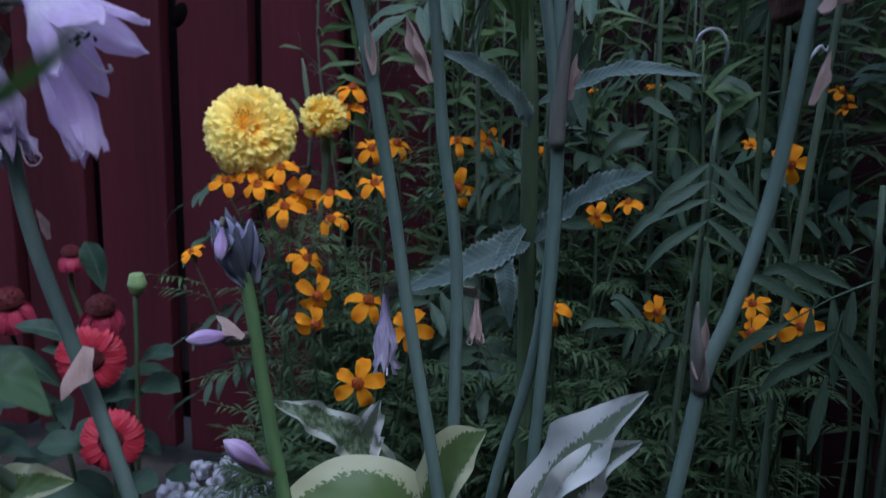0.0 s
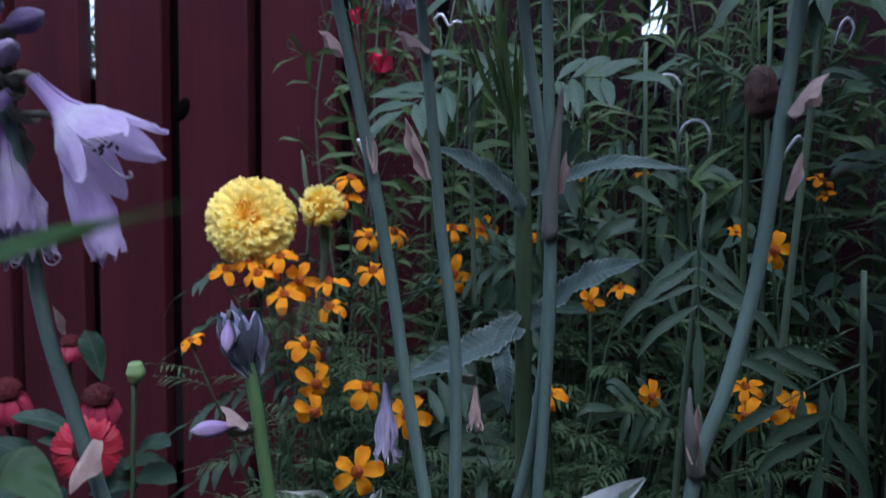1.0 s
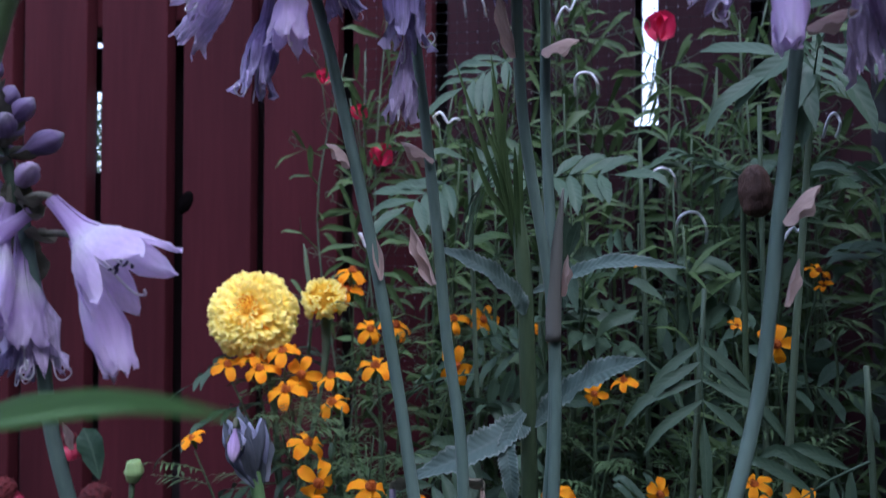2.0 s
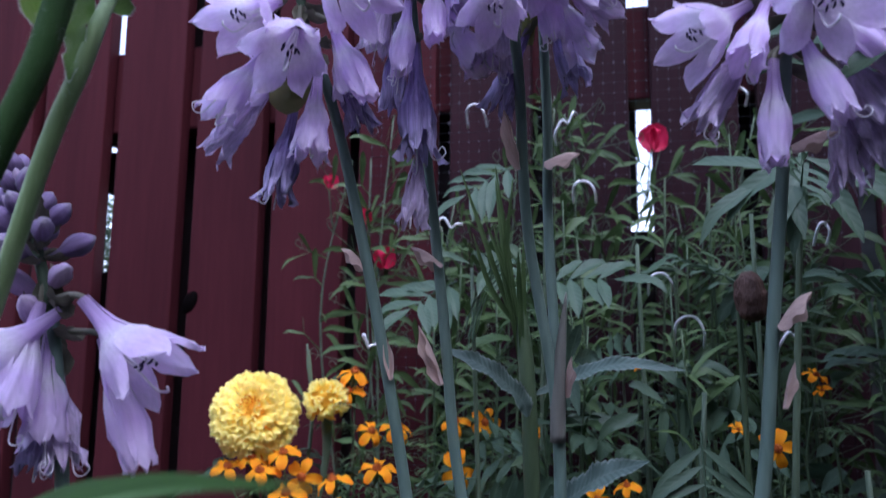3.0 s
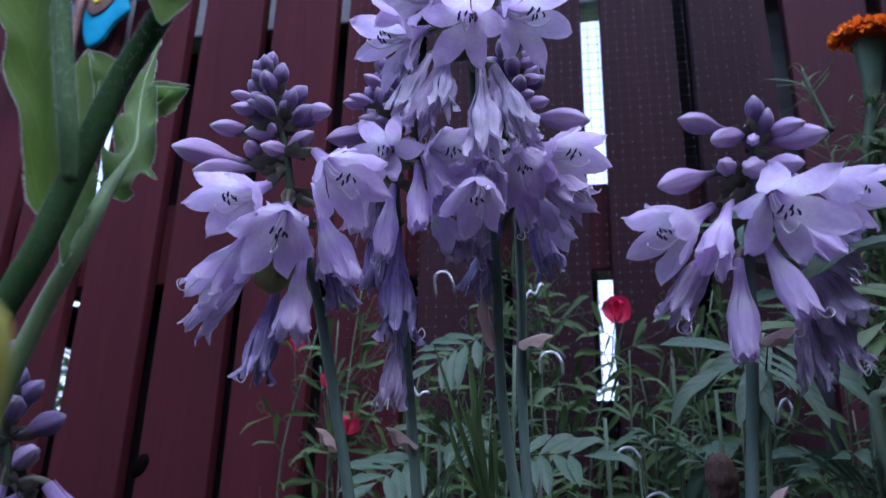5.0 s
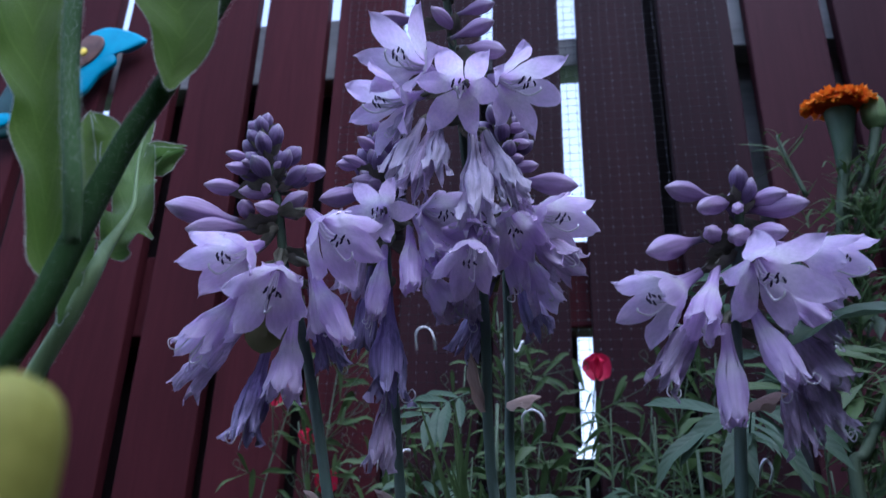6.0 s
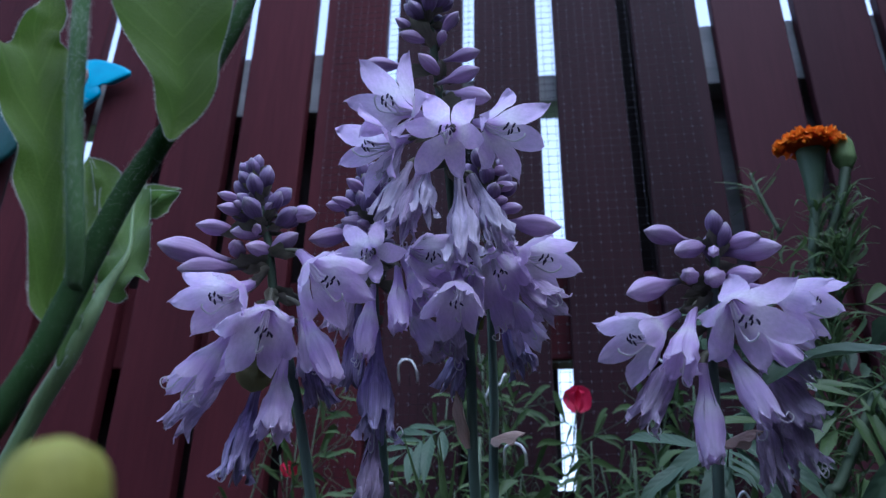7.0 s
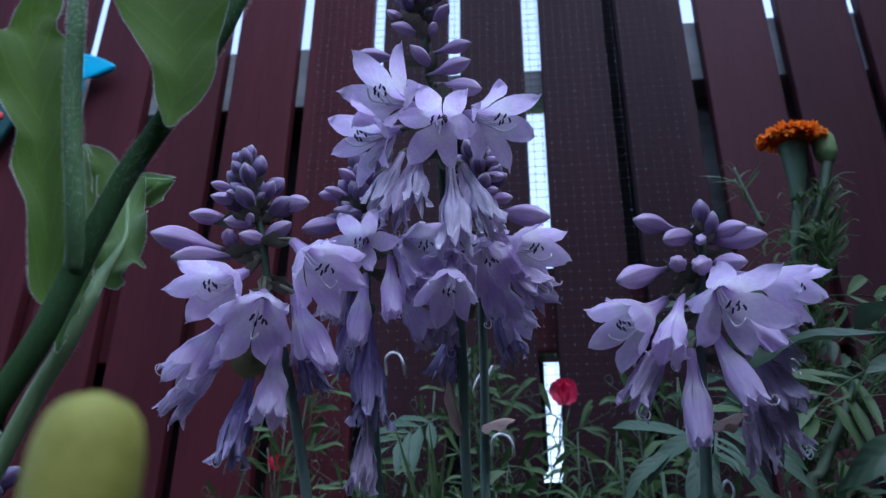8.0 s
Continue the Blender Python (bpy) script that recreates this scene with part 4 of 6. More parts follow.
def leaflet(bm, a, d, up, length, w, droop=0.15):
    """One small leaf of six corners, folded along its rib."""
    a, d, up = Vector(a), Vector(d).normalized(), Vector(up)
    side = d.cross(up)
    if side.length < 1e-4:
        side = d.orthogonal()
    side.normalize()
    up = side.cross(d)
    uv = bm.loops.layers.uv.verify()
    p = [a, a + d * length * 0.45 + side * w + up * w * 0.3, a + d * length * 0.5, a + d * length * 0.45 - side * w + up * w * 0.3, a + d * length - up * droop * length]
    v = [bm.verts.new(q) for q in p]
    at = [(0.5, 0), (1, 0.5), (0.5, 0.5), (0, 0.5), (0.5, 1)]
    for f in ((0, 1, 2), (0, 2, 3), (2, 1, 4), (3, 2, 4)):
        face = bm.faces.new([v[k] for k in f])
        face.smooth = True
        for loop, k in zip(face.loops, f):
            loop[uv].uv = at[k]


def pinnate(bm, base, d, length, pairs, leaf, w, r, up=(0, 0, 1), sag=0.35, fine=True):
    """A feather-shaped leaf: a drooping rib with pairs of leaflets and one at its end."""
    d = Vector(d).normalized()
    base = Vector(base)
    pts = [base, base + d * length * 0.5 + Vector((0, 0, -sag * 0.12 * length)), base + d * length + Vector((0, 0, -sag * 0.5 * length))]
    line = smooth_path(pts, pairs + 1)
    tube(bm, pts, [0.0007 if fine else 0.0011, 0.0003], 3, 2, False)
    n = len(line) - 1
    for k in range(pairs):
        i = int((k + 1) / (pairs + 1) * n)
        ahead = (line[min(i + 1, n)] - line[i - 1]).normalized()
        side = ahead.cross(Vector(up))
        if side.length < 1e-3:
            side = ahead.orthogonal()
        side.normalize()
        size = leaf * (0.65 + 0.5 * math.sin(math.pi * (k + 1) / (pairs + 1)))
        for sgn in (-1, 1):
            dd = ahead * r.uniform(0.45, 0.8) + side * sgn + Vector((0, 0, r.uniform(-0.35, 0.15)))
            put_leaf(bm, line[i], dd, up, size * r.uniform(0.85, 1.15), w * size / leaf, r, fine)
    put_leaf(bm, line[-1], line[-1] - line[-2], up, leaf * 1.1, w, r, fine)


def put_leaf(bm, a, d, up, length, w, r, fine):
    if fine:
        leaflet(bm, a, d, up, length, w, r.uniform(0.05, 0.3))
    else:
        d = Vector(d).normalized()
        a = Vector(a)
        blade(bm, [a, a + d * length * 0.4 + Vector((0, 0, 0.02 * length)), a + d * length * 0.75, a + d * length - Vector((0, 0, length * r.uniform(0.05, 0.25)))], [0.0006, w * 0.85, w, w * 0.75, 0.0002], up, r.uniform(0.15, 0.4), 0.12, 2, 4, 3, 0.14, 11, r.uniform(0, 6))


def small_flower_meshes(material):
    """One petal of the five-petalled marigold, with notched broad end."""
    out = []
    for s in (1, 2, 3):
        r = random.Random(s)
        bm = bmesh.new()
        blade(bm, [(0.0015, 0, 0), (0.006, 0, 0.0012), (0.010, 0, 0.0008), (0.0135, 0, -0.001 - 0.002 * r.random())], [0.0011, 0.0036, 0.0047, 0.0043, 0.0020], (0, 0, 1), 0.22, 0.15, 1.5, 4, 3, phase=r.uniform(0, 6))
        out.append(to_mesh("petal", bm, material))
    return out


def disc_mesh(radius, height, material, name, rough=0.25, seed=1, bumps=1.0):
    """A domed disc of florets."""
    bm = bmesh.new()
    r = random.Random(seed)
    n, rings = 12, 4
    rows = []
    for i in range(rings + 1):
        a = math.pi / 2 * i / rings
        rows.append([bm.verts.new(Vector((math.sin(a) * radius * math.cos(k * 6.283 / n), math.sin(a) * radius * math.sin(k * 6.283 / n), math.cos(a) * height)) * (1 + rough * r.uniform(-0.5, 0.5))) for k in range(n)])
    for a, b in zip(rows, rows[1:]):
        for k in range(n):
            bm.faces.new((a[k], b[k], b[(k + 1) % n], a[(k + 1) % n]))
    for k in range(26):
        a, q = k * 2.4, math.sqrt(k / 26)
        z = height * math.sqrt(max(0.0, 1 - q * q))
        leaflet(bm, (q * radius * math.cos(a), q * radius * math.sin(a), z * 0.9), (0.3 * math.cos(a), 0.3 * math.sin(a), 1), (math.cos(a), math.sin(a), 0.01), radius * 0.5 * bumps, radius * 0.13, 0)
    return to_mesh(name, bm, material)


PETALS = small_flower_meshes(ORANGE)
DISC = disc_mesh(0.0033, 0.0034, RUST, "flower_head")
_b = bmesh.new()
tube(_b, [(0, 0, -0.013), (0, 0, -0.008), (0, 0, -0.002), (0, 0, 0.001)], [0.0008, 0.0021, 0.0027, 0.0024], 8, 3)
CUP = to_mesh("calyx", _b, CALYX)
_b = bmesh.new()
tube(_b, [(0, 0, 0), (0, 0, 0.004), (0, 0, 0.009), (0, 0, 0.013)], [0.0009, 0.0024, 0.0026, 0.0008], 8, 3)
SMALL_BUD = to_mesh("bud", _b, CALYX)


def marigold_bush(base, blooms, label, seed, extra, spread, low, high, fill):
    """A bushy small-flowered marigold: branching stems, feathery leaves, five-petalled flowers."""
    r = random.Random(seed)
    base = Vector(base)
    own = thing("signet_marigold", base, label, "marigold", "small-flowered marigolds")
    back = Matrix.Translation(-base)
    stems, leaves = bmesh.new(), bmesh.new()

    def clothe(line, count, size):
        for k in range(count):
            q = line[int(r.uniform(0.25, 0.97) * (len(line) - 1))]
            a = r.uniform(0, 6.283)
            pinnate(leaves, q, (math.cos(a), math.sin(a), r.uniform(0.0, 0.9)), size * r.uniform(0.7, 1.3), 7, size * 0.32, size * 0.026, r)

    for x, y, z, bearing in blooms:
        p = Vector((x, y, z))
        side = Vector((r.uniform(-0.03, 0.03), r.uniform(-0.02, 0.04), 0))
        pts = [base + Vector((r.uniform(-0.02, 0.02), r.uniform(-0.02, 0.02), 0)), base.lerp(p, 0.5) + side, base.lerp(p, 0.85) + Vector((r.uniform(-0.012, 0.012), 0.012, -0.012)), p + Vector((0, 0.004, -0.011))]
        tube(stems, pts, [0.0022, 0.0014, 0.0008], 5, 5)
        clothe(smooth_path(pts, 8), 7, 0.048)
        ahead = Vector((0.36 - x, 0.12 - y, 0.50 - z)).normalized()
        side = Vector((r.uniform(-0.4, 0.4), r.uniform(-0.2, 0.2), 0))
        face = (ahead * 0.45 + side + Vector((0, 0, 0.75)), ahead + side, ahead * 0.9 + side - Vector((0, 0, 0.25)), ahead * 0.3 + side + Vector((0, 0, 0.8)))[bearing]
        size = (r.uniform(1.12, 1.32) if x < 0.3 else r.uniform(0.72, 0.92)) * (0.7 if bearing == 3 else 1.0)
        head = again("flower_head", DISC, back @ aim(p, face, size), own)
        droop = (r.uniform(0.1, 0.4), r.uniform(-0.1, 0.15), r.uniform(0.5, 0.75), r.uniform(-0.5, -0.1))[bearing]
        for k in range(5):
            again("petal", r.choice(PETALS), Matrix.Rotation(k * 1.2566 + r.uniform(-0.18, 0.18), 4, "Z") @ Matrix.Rotation(droop + r.uniform(-0.22, 0.3), 4, "Y") @ Matrix.Diagonal((r.uniform(0.9, 1.15), r.uniform(0.75, 1.0), 1, 1)), head)
        again("calyx", CUP, Matrix.Identity(4), head)
    for k in range(extra):
        a, q = r.uniform(0, 6.283), math.sqrt(r.random())
        p = Vector((base.x + fill[0] + spread[0] * q * math.cos(a), base.y + fill[1] + spread[1] * q * math.sin(a), 0))
        edge = 1 - q * q
        p.z = low + (high - low) * (0.35 * r.random() + 0.65 * edge * r.uniform(0.6, 1.0))
        pts = [base + Vector((r.uniform(-0.02, 0.02), r.uniform(-0.02, 0.02), 0)), base.lerp(p, 0.55) + Vector((0, 0, 0.02)), p]
        tube(stems, pts, [0.002, 0.0012, 0.0006], 5, 5)
        clothe(smooth_path(pts, 8), 12, 0.048)
        if r.random() < 0.4:
            again("bud", SMALL_BUD, back @ aim(p, (r.uniform(-0.3, 0.3), r.uniform(-0.3, 0.3), 1), r.uniform(0.7, 1.1)), own)
    tagged(hang(part("stem", stems, GREEN_STEM), own), kind="stuff")
    tagged(hang(part("foliage", leaves, FINE_LEAF), own), kind="stuff")
    return own


# place and bearing of each bloom: 0 looks up, petals drooping; 1 faces out; 2 nods; 3 small and half open
BLOOMS_LEFT = [(0.046, 0.740, 0.423, 0), (0.067, 0.745, 0.432, 0), (0.083, 0.730, 0.422, 0), (0.100, 0.740, 0.437, 0), (0.113, 0.720, 0.406, 0), (0.114, 0.750, 0.415, 1), (0.155, 0.720, 0.419, 0), (0.164, 0.700, 0.401, 0), (0.151, 0.680, 0.371, 0), (0.173, 0.650, 0.349, 2),
               (0.180, 0.630, 0.333, 2), (0.225, 0.620, 0.358, 0), (0.261, 0.600, 0.347, 1), (0.236, 0.570, 0.315, 1), (0.136, 0.820, 0.508, 0), (0.131, 0.820, 0.489, 0), (0.201, 0.700, 0.432, 0), (0.162, 0.800, 0.453, 0), (0.206, 0.740, 0.462, 0), (0.246, 0.800, 0.421, 1), (0.232, 0.850, 0.461, 0), (0.262, 0.850, 0.461, 1), (0.035, 0.700, 0.364, 3)]
BLOOMS_MIDDLE = [(0.357, 0.850, 0.508, 3), (0.411, 0.850, 0.514, 3), (0.320, 0.800, 0.453, 3), (0.353, 0.750, 0.401, 3), (0.375, 0.720, 0.414, 1), (0.398, 0.700, 0.428, 0), (0.355, 0.620, 0.364, 0), (0.421, 0.600, 0.373, 2), (0.393, 0.550, 0.323, 0)]
BLOOMS_RIGHT = [(0.472, 0.650, 0.474, 3), (0.492, 0.620, 0.466, 1), (0.544, 0.750, 0.511, 0), (0.548, 0.750, 0.499, 3), (0.476, 0.600, 0.383, 0), (0.474, 0.580, 0.371, 2), (0.500, 0.580, 0.377, 1)]
marigold_bush((0.16, 0.72, 0), BLOOMS_LEFT, "bushy marigold with feathery leaves and many small orange flowers", 71, 72, (0.122, 0.13), 0.18, 0.43, (0.05, -0.01))
marigold_bush((0.38, 0.72, 0), BLOOMS_MIDDLE, "bushy marigold half hidden behind the hosta stalks", 72, 56, (0.16, 0.14), 0.12, 0.46, (0.0, -0.01))
marigold_bush((0.55, 0.68, 0), BLOOMS_RIGHT, "shaded marigold bush with scattered orange flowers", 73, 12, (0.19, 0.16), 0.08, 0.37, (0.02, 0.0))


def frilled(bm, root, d, out, length, w, r):
    """A short broad petal whose far edge is ruffled."""
    side = d.cross(out).normalized()
    up = side.cross(d)
    ph, curl = r.uniform(0, 6), r.uniform(-0.1, 0.25)
    uv = bm.loops.layers.uv.verify()
    rows = []
    for i, (t, width) in enumerate(((0, 0.45), (0.4, 0.8), (0.75, 1.0), (1.0, 0.92))):
        row = []
        for k in range(7):
            s = k / 3 - 1
            lift = 0.24 * length * t * t * math.sin(ph + 5.2 * s) - curl * length * t * t
            back = 0.10 * length * s * s * t + 0.09 * length * math.cos(ph + 7 * s) * t * t
            row.append(bm.verts.new(root + d * (length * t - back) + side * (s * w * width) + up * lift))
        rows.append(row)
    for i, (a, b) in enumerate(zip(rows, rows[1:])):
        for k in range(6):
            f = bm.faces.new((a[k], a[k + 1], b[k + 1], b[k]))
            f.smooth = True
            for loop, v in zip(f.loops, (i, i, i + 1, i + 1)):
                loop[uv].uv = (0.5, (0, 0.4, 0.75, 1.0)[v])


def pompon(own, at, radius, depth, face, material, count, heart, seed, name="flower_head"):
    """A double marigold head: whorls of crimped petals over a dome."""
    r = random.Random(seed)
    z = Vector(face).normalized()
    m = aim((0, 0, 0), z, 1.0)
    bm = bmesh.new()
    for k in range(count):
        q = (k + 0.5) / count
        th = math.acos(1 - 1.25 * q) if q < 0.999 else 1.7
        a = k * 2.39996 + r.uniform(-0.35, 0.35)
        th = max(0.02, th + r.uniform(-0.09, 0.09))
        n = Vector((math.sin(th) * math.cos(a), math.sin(th) * math.sin(a), math.cos(th) * depth / radius))
        p = n * radius * r.uniform(0.88, 1.02)
        out = Vector((n.x, n.y, n.z * 1.2)).normalized()
        tang = (Vector((math.cos(a), math.sin(a), -0.25)) - out * 0.1).normalized()
        lift = r.uniform(0.35, 0.75) + 1.3 * (1 - q) ** 4
        d = (out * lift + tang * 0.8 + Vector([r.uniform(-0.2, 0.2) for _ in range(3)])).normalized()
        frilled(bm, p - out * radius * 0.2, d, out, radius * r.uniform(0.24, 0.36), radius * r.uniform(0.15, 0.24), r)
    bmesh.ops.create_icosphere(bm, subdivisions=2, radius=radius * 0.78, matrix=Matrix.Diagonal((1, 1, depth / radius * 0.9, 1)))
    bmesh.ops.transform(bm, matrix=Matrix.Translation(Vector(at) - own.location) @ m, verts=bm.verts)
    head = part(name, bm, material, own)
    if heart:
        h = bmesh.new()
        for k in range(30):
            a, q = k * 2.4, 0.22 * math.sqrt(k / 30) * radius
            leaflet(h, (q * math.cos(a), q * math.sin(a), depth * 0.93), (math.cos(a) * 0.5, math.sin(a) * 0.5, 1), (math.cos(a), math.sin(a), 0.1), radius * 0.12, radius * 0.04, 0.2)
        bmesh.ops.transform(h, matrix=Matrix.Translation(Vector(at) - own.location) @ m, verts=h.verts)
        part("flower_heart", h, GOLD, head)
    return head


def stem_to(own, points, radii, material, name="stem", sides=8):
    bm = bmesh.new()
    tube(bm, points, radii, sides, 6)
    return hang(part(name, bm, material), own)


# the yellow double marigold with its smaller second flower
yellow = thing("double_marigold", (0.075, 0.80, 0.0), "yellow double marigold with a ruffled pompon head", "marigold", "double marigolds")
pompon(yellow, (0.058, 0.765, 0.466), 0.0385, 0.034, (0.25, -0.85, 0.35), YELLOW, 330, True, 81)
pompon(yellow, (0.113, 0.805, 0.480), 0.0215, 0.022, (0.2, -0.6, 0.6), YELLOW, 80, False, 82)
stem_to(yellow, [(0.075, 0.80, 0.0), (0.07, 0.805, 0.25), (0.06, 0.80, 0.40), (0.054, 0.79, 0.455)], [0.004, 0.003, 0.006], PALE_STEM)
stem_to(yellow, [(0.072, 0.805, 0.2), (0.095, 0.815, 0.34), (0.110, 0.815, 0.42), (0.112, 0.81, 0.47)], [0.003, 0.0026, 0.006], PALE_STEM)
stem_to(yellow, [(0.08, 0.805, 0.3), (0.088, 0.83, 0.45), (0.083, 0.83, 0.515), (0.080, 0.83, 0.535)], [0.002, 0.002, 0.0026, 0.0008], PALE_STEM)
r = random.Random(83)
bm = bmesh.new()
for q, d, L in (((0.06, 0.80, 0.43), (-1, -0.4, 0.15), 0.075), ((0.062, 0.80, 0.38), (-1, -0.3, 0.1), 0.09), ((0.068, 0.805, 0.30), (-0.9, -0.5, 0.2), 0.09), ((0.07, 0.80, 0.34), (0.6, -0.8, 0.3), 0.08), ((0.10, 0.815, 0.40), (0.8, 0.3, 0.6), 0.07), ((0.068, 0.805, 0.24), (-0.7, -0.7, 0.3), 0.09), ((0.06, 0.80, 0.42), (0.2, 0.9, 0.5), 0.07)):
    pinnate(bm, q, d, L, 5, 0.030, 0.0042, r, sag=1.1, fine=False)
hang(part("foliage", bm, BLUE_LEAF), yellow)


def tall_marigold(base, stems, leaves, label, seed):
    """A tall marigold with large pinnate leaves of toothed leaflets, each leaf a part."""
    r = random.Random(seed)
    own = thing("african_marigold", base, label, "marigold", "tall marigolds")
    for pts, rad in stems:
        stem_to(own, pts, rad, PALE_STEM)
    for q, d, L, pairs, leaf, w, *facing in leaves:
        bm = bmesh.new()
        up = Vector(facing[0] if facing else (r.uniform(-0.8, 0.8), r.uniform(-1.0, 0.2), r.uniform(0.1, 0.9)))
        pinnate(bm, q, d, L, pairs, leaf, w, r, up, 0.3, False)
        hang(part("leaf", bm, BLUE_LEAF), own)
    return own


def random_leaves(r, stem, count, size):
    line = smooth_path(stem, 10)
    out = []
    for k in range(count):
        q = line[int(r.uniform(0.2, 0.98) * (len(line) - 1))]
        a = r.uniform(0, 6.283)
        out.append((q, (math.cos(a), math.sin(a), r.uniform(-0.2, 0.7)), size * r.uniform(0.7, 1.2), r.choice((3, 4, 5)), size * 0.42 * r.uniform(0.85, 1.2), size * r.uniform(0.05, 0.075)))
    return out


r = random.Random(90)
for base, tip, n, size, text in (
    ((0.44, 0.66, 0.0), (0.45, 0.63, 0.50), 14, 0.10, "tall marigold with drooping blue-green pinnate leaves"),
    ((0.53, 0.60, 0.0), (0.53, 0.57, 0.46), 14, 0.10, "marigold in deep shade with broad pinnate leaves"),
    ((0.27, 0.78, 0.0), (0.27, 0.74, 0.60), 13, 0.095, "tall marigold without flowers, beside the fence"),
    ((0.34, 0.80, 0.0), (0.335, 0.74, 0.68), 14, 0.095, "leafy marigold stem among the sweet peas"),
    ((0.42, 0.82, 0.0), (0.41, 0.76, 0.62), 14, 0.095, "leafy marigold stem below the red pea flower"),
    ((0.50, 0.80, 0.0), (0.50, 0.74, 0.64), 14, 0.10, "leafy marigold stem against the dark boards"),
    ((0.60, 0.72, 0.0), (0.60, 0.69, 0.62), 14, 0.10, "shaded tall marigold with large pinnate leaves"),
    ((0.68, 0.66, 0.0), (0.67, 0.63, 0.55), 13, 0.10, "tall marigold at the edge of the bed"),
    ((0.50, 0.60, 0.0), (0.504, 0.565, 0.645), 6, 0.085, "marigold with serrated leaves below lilac bells"),
    ((0.63, 0.56, 0.0), (0.62, 0.54, 0.42), 13, 0.10, "low dark marigold in front of the bed"),
):
    b, t = Vector(base), Vector(tip)
    pts = [b, b.lerp(t, 0.5) + Vector((r.uniform(-0.012, 0.012), r.uniform(-0.01, 0.01), 0)), t]
    leaves = random_leaves(r, pts, 2 if tip[1] < 0.66 else round(n * 0.9), size * (0.6 if tip[1] < 0.66 else 0.85))
    if tip == (0.45, 0.63, 0.50):
        leaves.append(((0.445, 0.61, 0.476), (0.03, -0.25, -0.9), 0.05, 4, 0.044, 0.0048, (0.1, -0.8, 0.6)))
    if tip == (0.53, 0.57, 0.46):
        leaves += [((0.526, 0.55, 0.412), (-0.85, -0.3, -0.3), 0.045, 3, 0.034, 0.0046, (0.2, -0.9, 0.2)), ((0.511, 0.54, 0.398), (-0.2, -0.3, -0.9), 0.03, 2, 0.036, 0.005, (0.3, -0.9, 0.1))]
    if tip == (0.27, 0.74, 0.60):
        leaves += [((0.262, 0.715, 0.585), (-0.5, -0.6, -0.3), 0.05, 4, 0.036, 0.0055, (0, -0.7, 0.7))]
    if tip == (0.335, 0.74, 0.68):
        leaves += [((0.31, 0.74, 0.69), (-0.8, -0.3, -0.4), 0.05, 4, 0.036, 0.005, (0, -0.7, 0.7)), ((0.336, 0.69, 0.58), (0.9, -0.3, 0.15), 0.06, 4, 0.036, 0.005, (0, -0.7, 0.7))]
    if tip == (0.504, 0.565, 0.645):
        leaves += [((0.504, 0.56, 0.643), (-0.2, -0.25, -0.9), 0.008, 1, 0.05, 0.0075, (0, -0.8, 0.6)), ((0.505, 0.56, 0.64), (0.45, -0.3, -0.75), 0.008, 1, 0.046, 0.008, (0, -0.8, 0.6)), ((0.50, 0.565, 0.638), (-0.85, -0.2, -0.4), 0.02, 1, 0.045, 0.0065, (0, -0.8, 0.6))]
    if tip[1] < 0.66:
        leaves = [(*a[:5], a[5] * 0.75, *a[6:]) for a in leaves]
    tall_marigold(base, [(pts, [0.0032, 0.0026, 0.0016])], leaves, text, r.randint(0, 999))

# taller marigolds added mostly out of view, to shade the bed's right end
for base, tip, n in (((0.74, 0.50, 0.0), (0.73, 0.48, 0.72), 30), ((0.82, 0.38, 0.0), (0.82, 0.38, 0.80), 34), ((0.86, 0.58, 0.0), (0.86, 0.57, 0.82), 30), ((0.66, 0.36, 0.0), (0.665, 0.35, 0.70), 46), ((0.62, 0.24, 0.0), (0.63, 0.23, 0.60), 40)):
    b, t = Vector(base), Vector(tip)
    pts = [b, b.lerp(t, 0.5) + Vector((r.uniform(-0.012, 0.012), 0, 0)), t]
    tall_marigold(base, [(pts, [0.0035, 0.003, 0.002])], [(q, d, L, 5, lf * 1.2, w * 1.15) for q, d, L, pairs, lf, w in random_leaves(r, pts, n, 0.11)], "dense leafy marigold added out of view to shade the bed", r.randint(0, 999))

# the tall plant with an orange head and a bud at its side
orange = tall_marigold((0.60, 0.74, 0.0), [([(0.60, 0.74, 0.0), (0.602, 0.72, 0.5), (0.625, 0.705, 0.78), (0.643, 0.70, 0.88), (0.648, 0.70, 0.93)], [0.0045, 0.0035, 0.0032, 0.0055, 0.012]), ([(0.632, 0.704, 0.82), (0.66, 0.70, 0.87), (0.676, 0.70, 0.915)], [0.0028, 0.0034, 0.005])],
                       random_leaves(r, [(0.602, 0.72, 0.45), (0.61, 0.71, 0.65), (0.63, 0.703, 0.80)], 6, 0.10), "tall marigold with a flat orange head and a round bud", 95)
pompon(orange, (0.648, 0.70, 0.942), 0.029, 0.014, (0.0, -0.28, 0.95), DEEP_ORANGE, 120, False, 96)
bm = bmesh.new()
tube(bm, [(0.676, 0.70, 0.912), (0.676, 0.70, 0.922), (0.676, 0.70, 0.938), (0.676, 0.70, 0.947)], [0.005, 0.0105, 0.0105, 0.006], 12, 4)
hang(part("bud", bm, BUD_GREEN), orange)
bm = bmesh.new()
rr = random.Random(97)
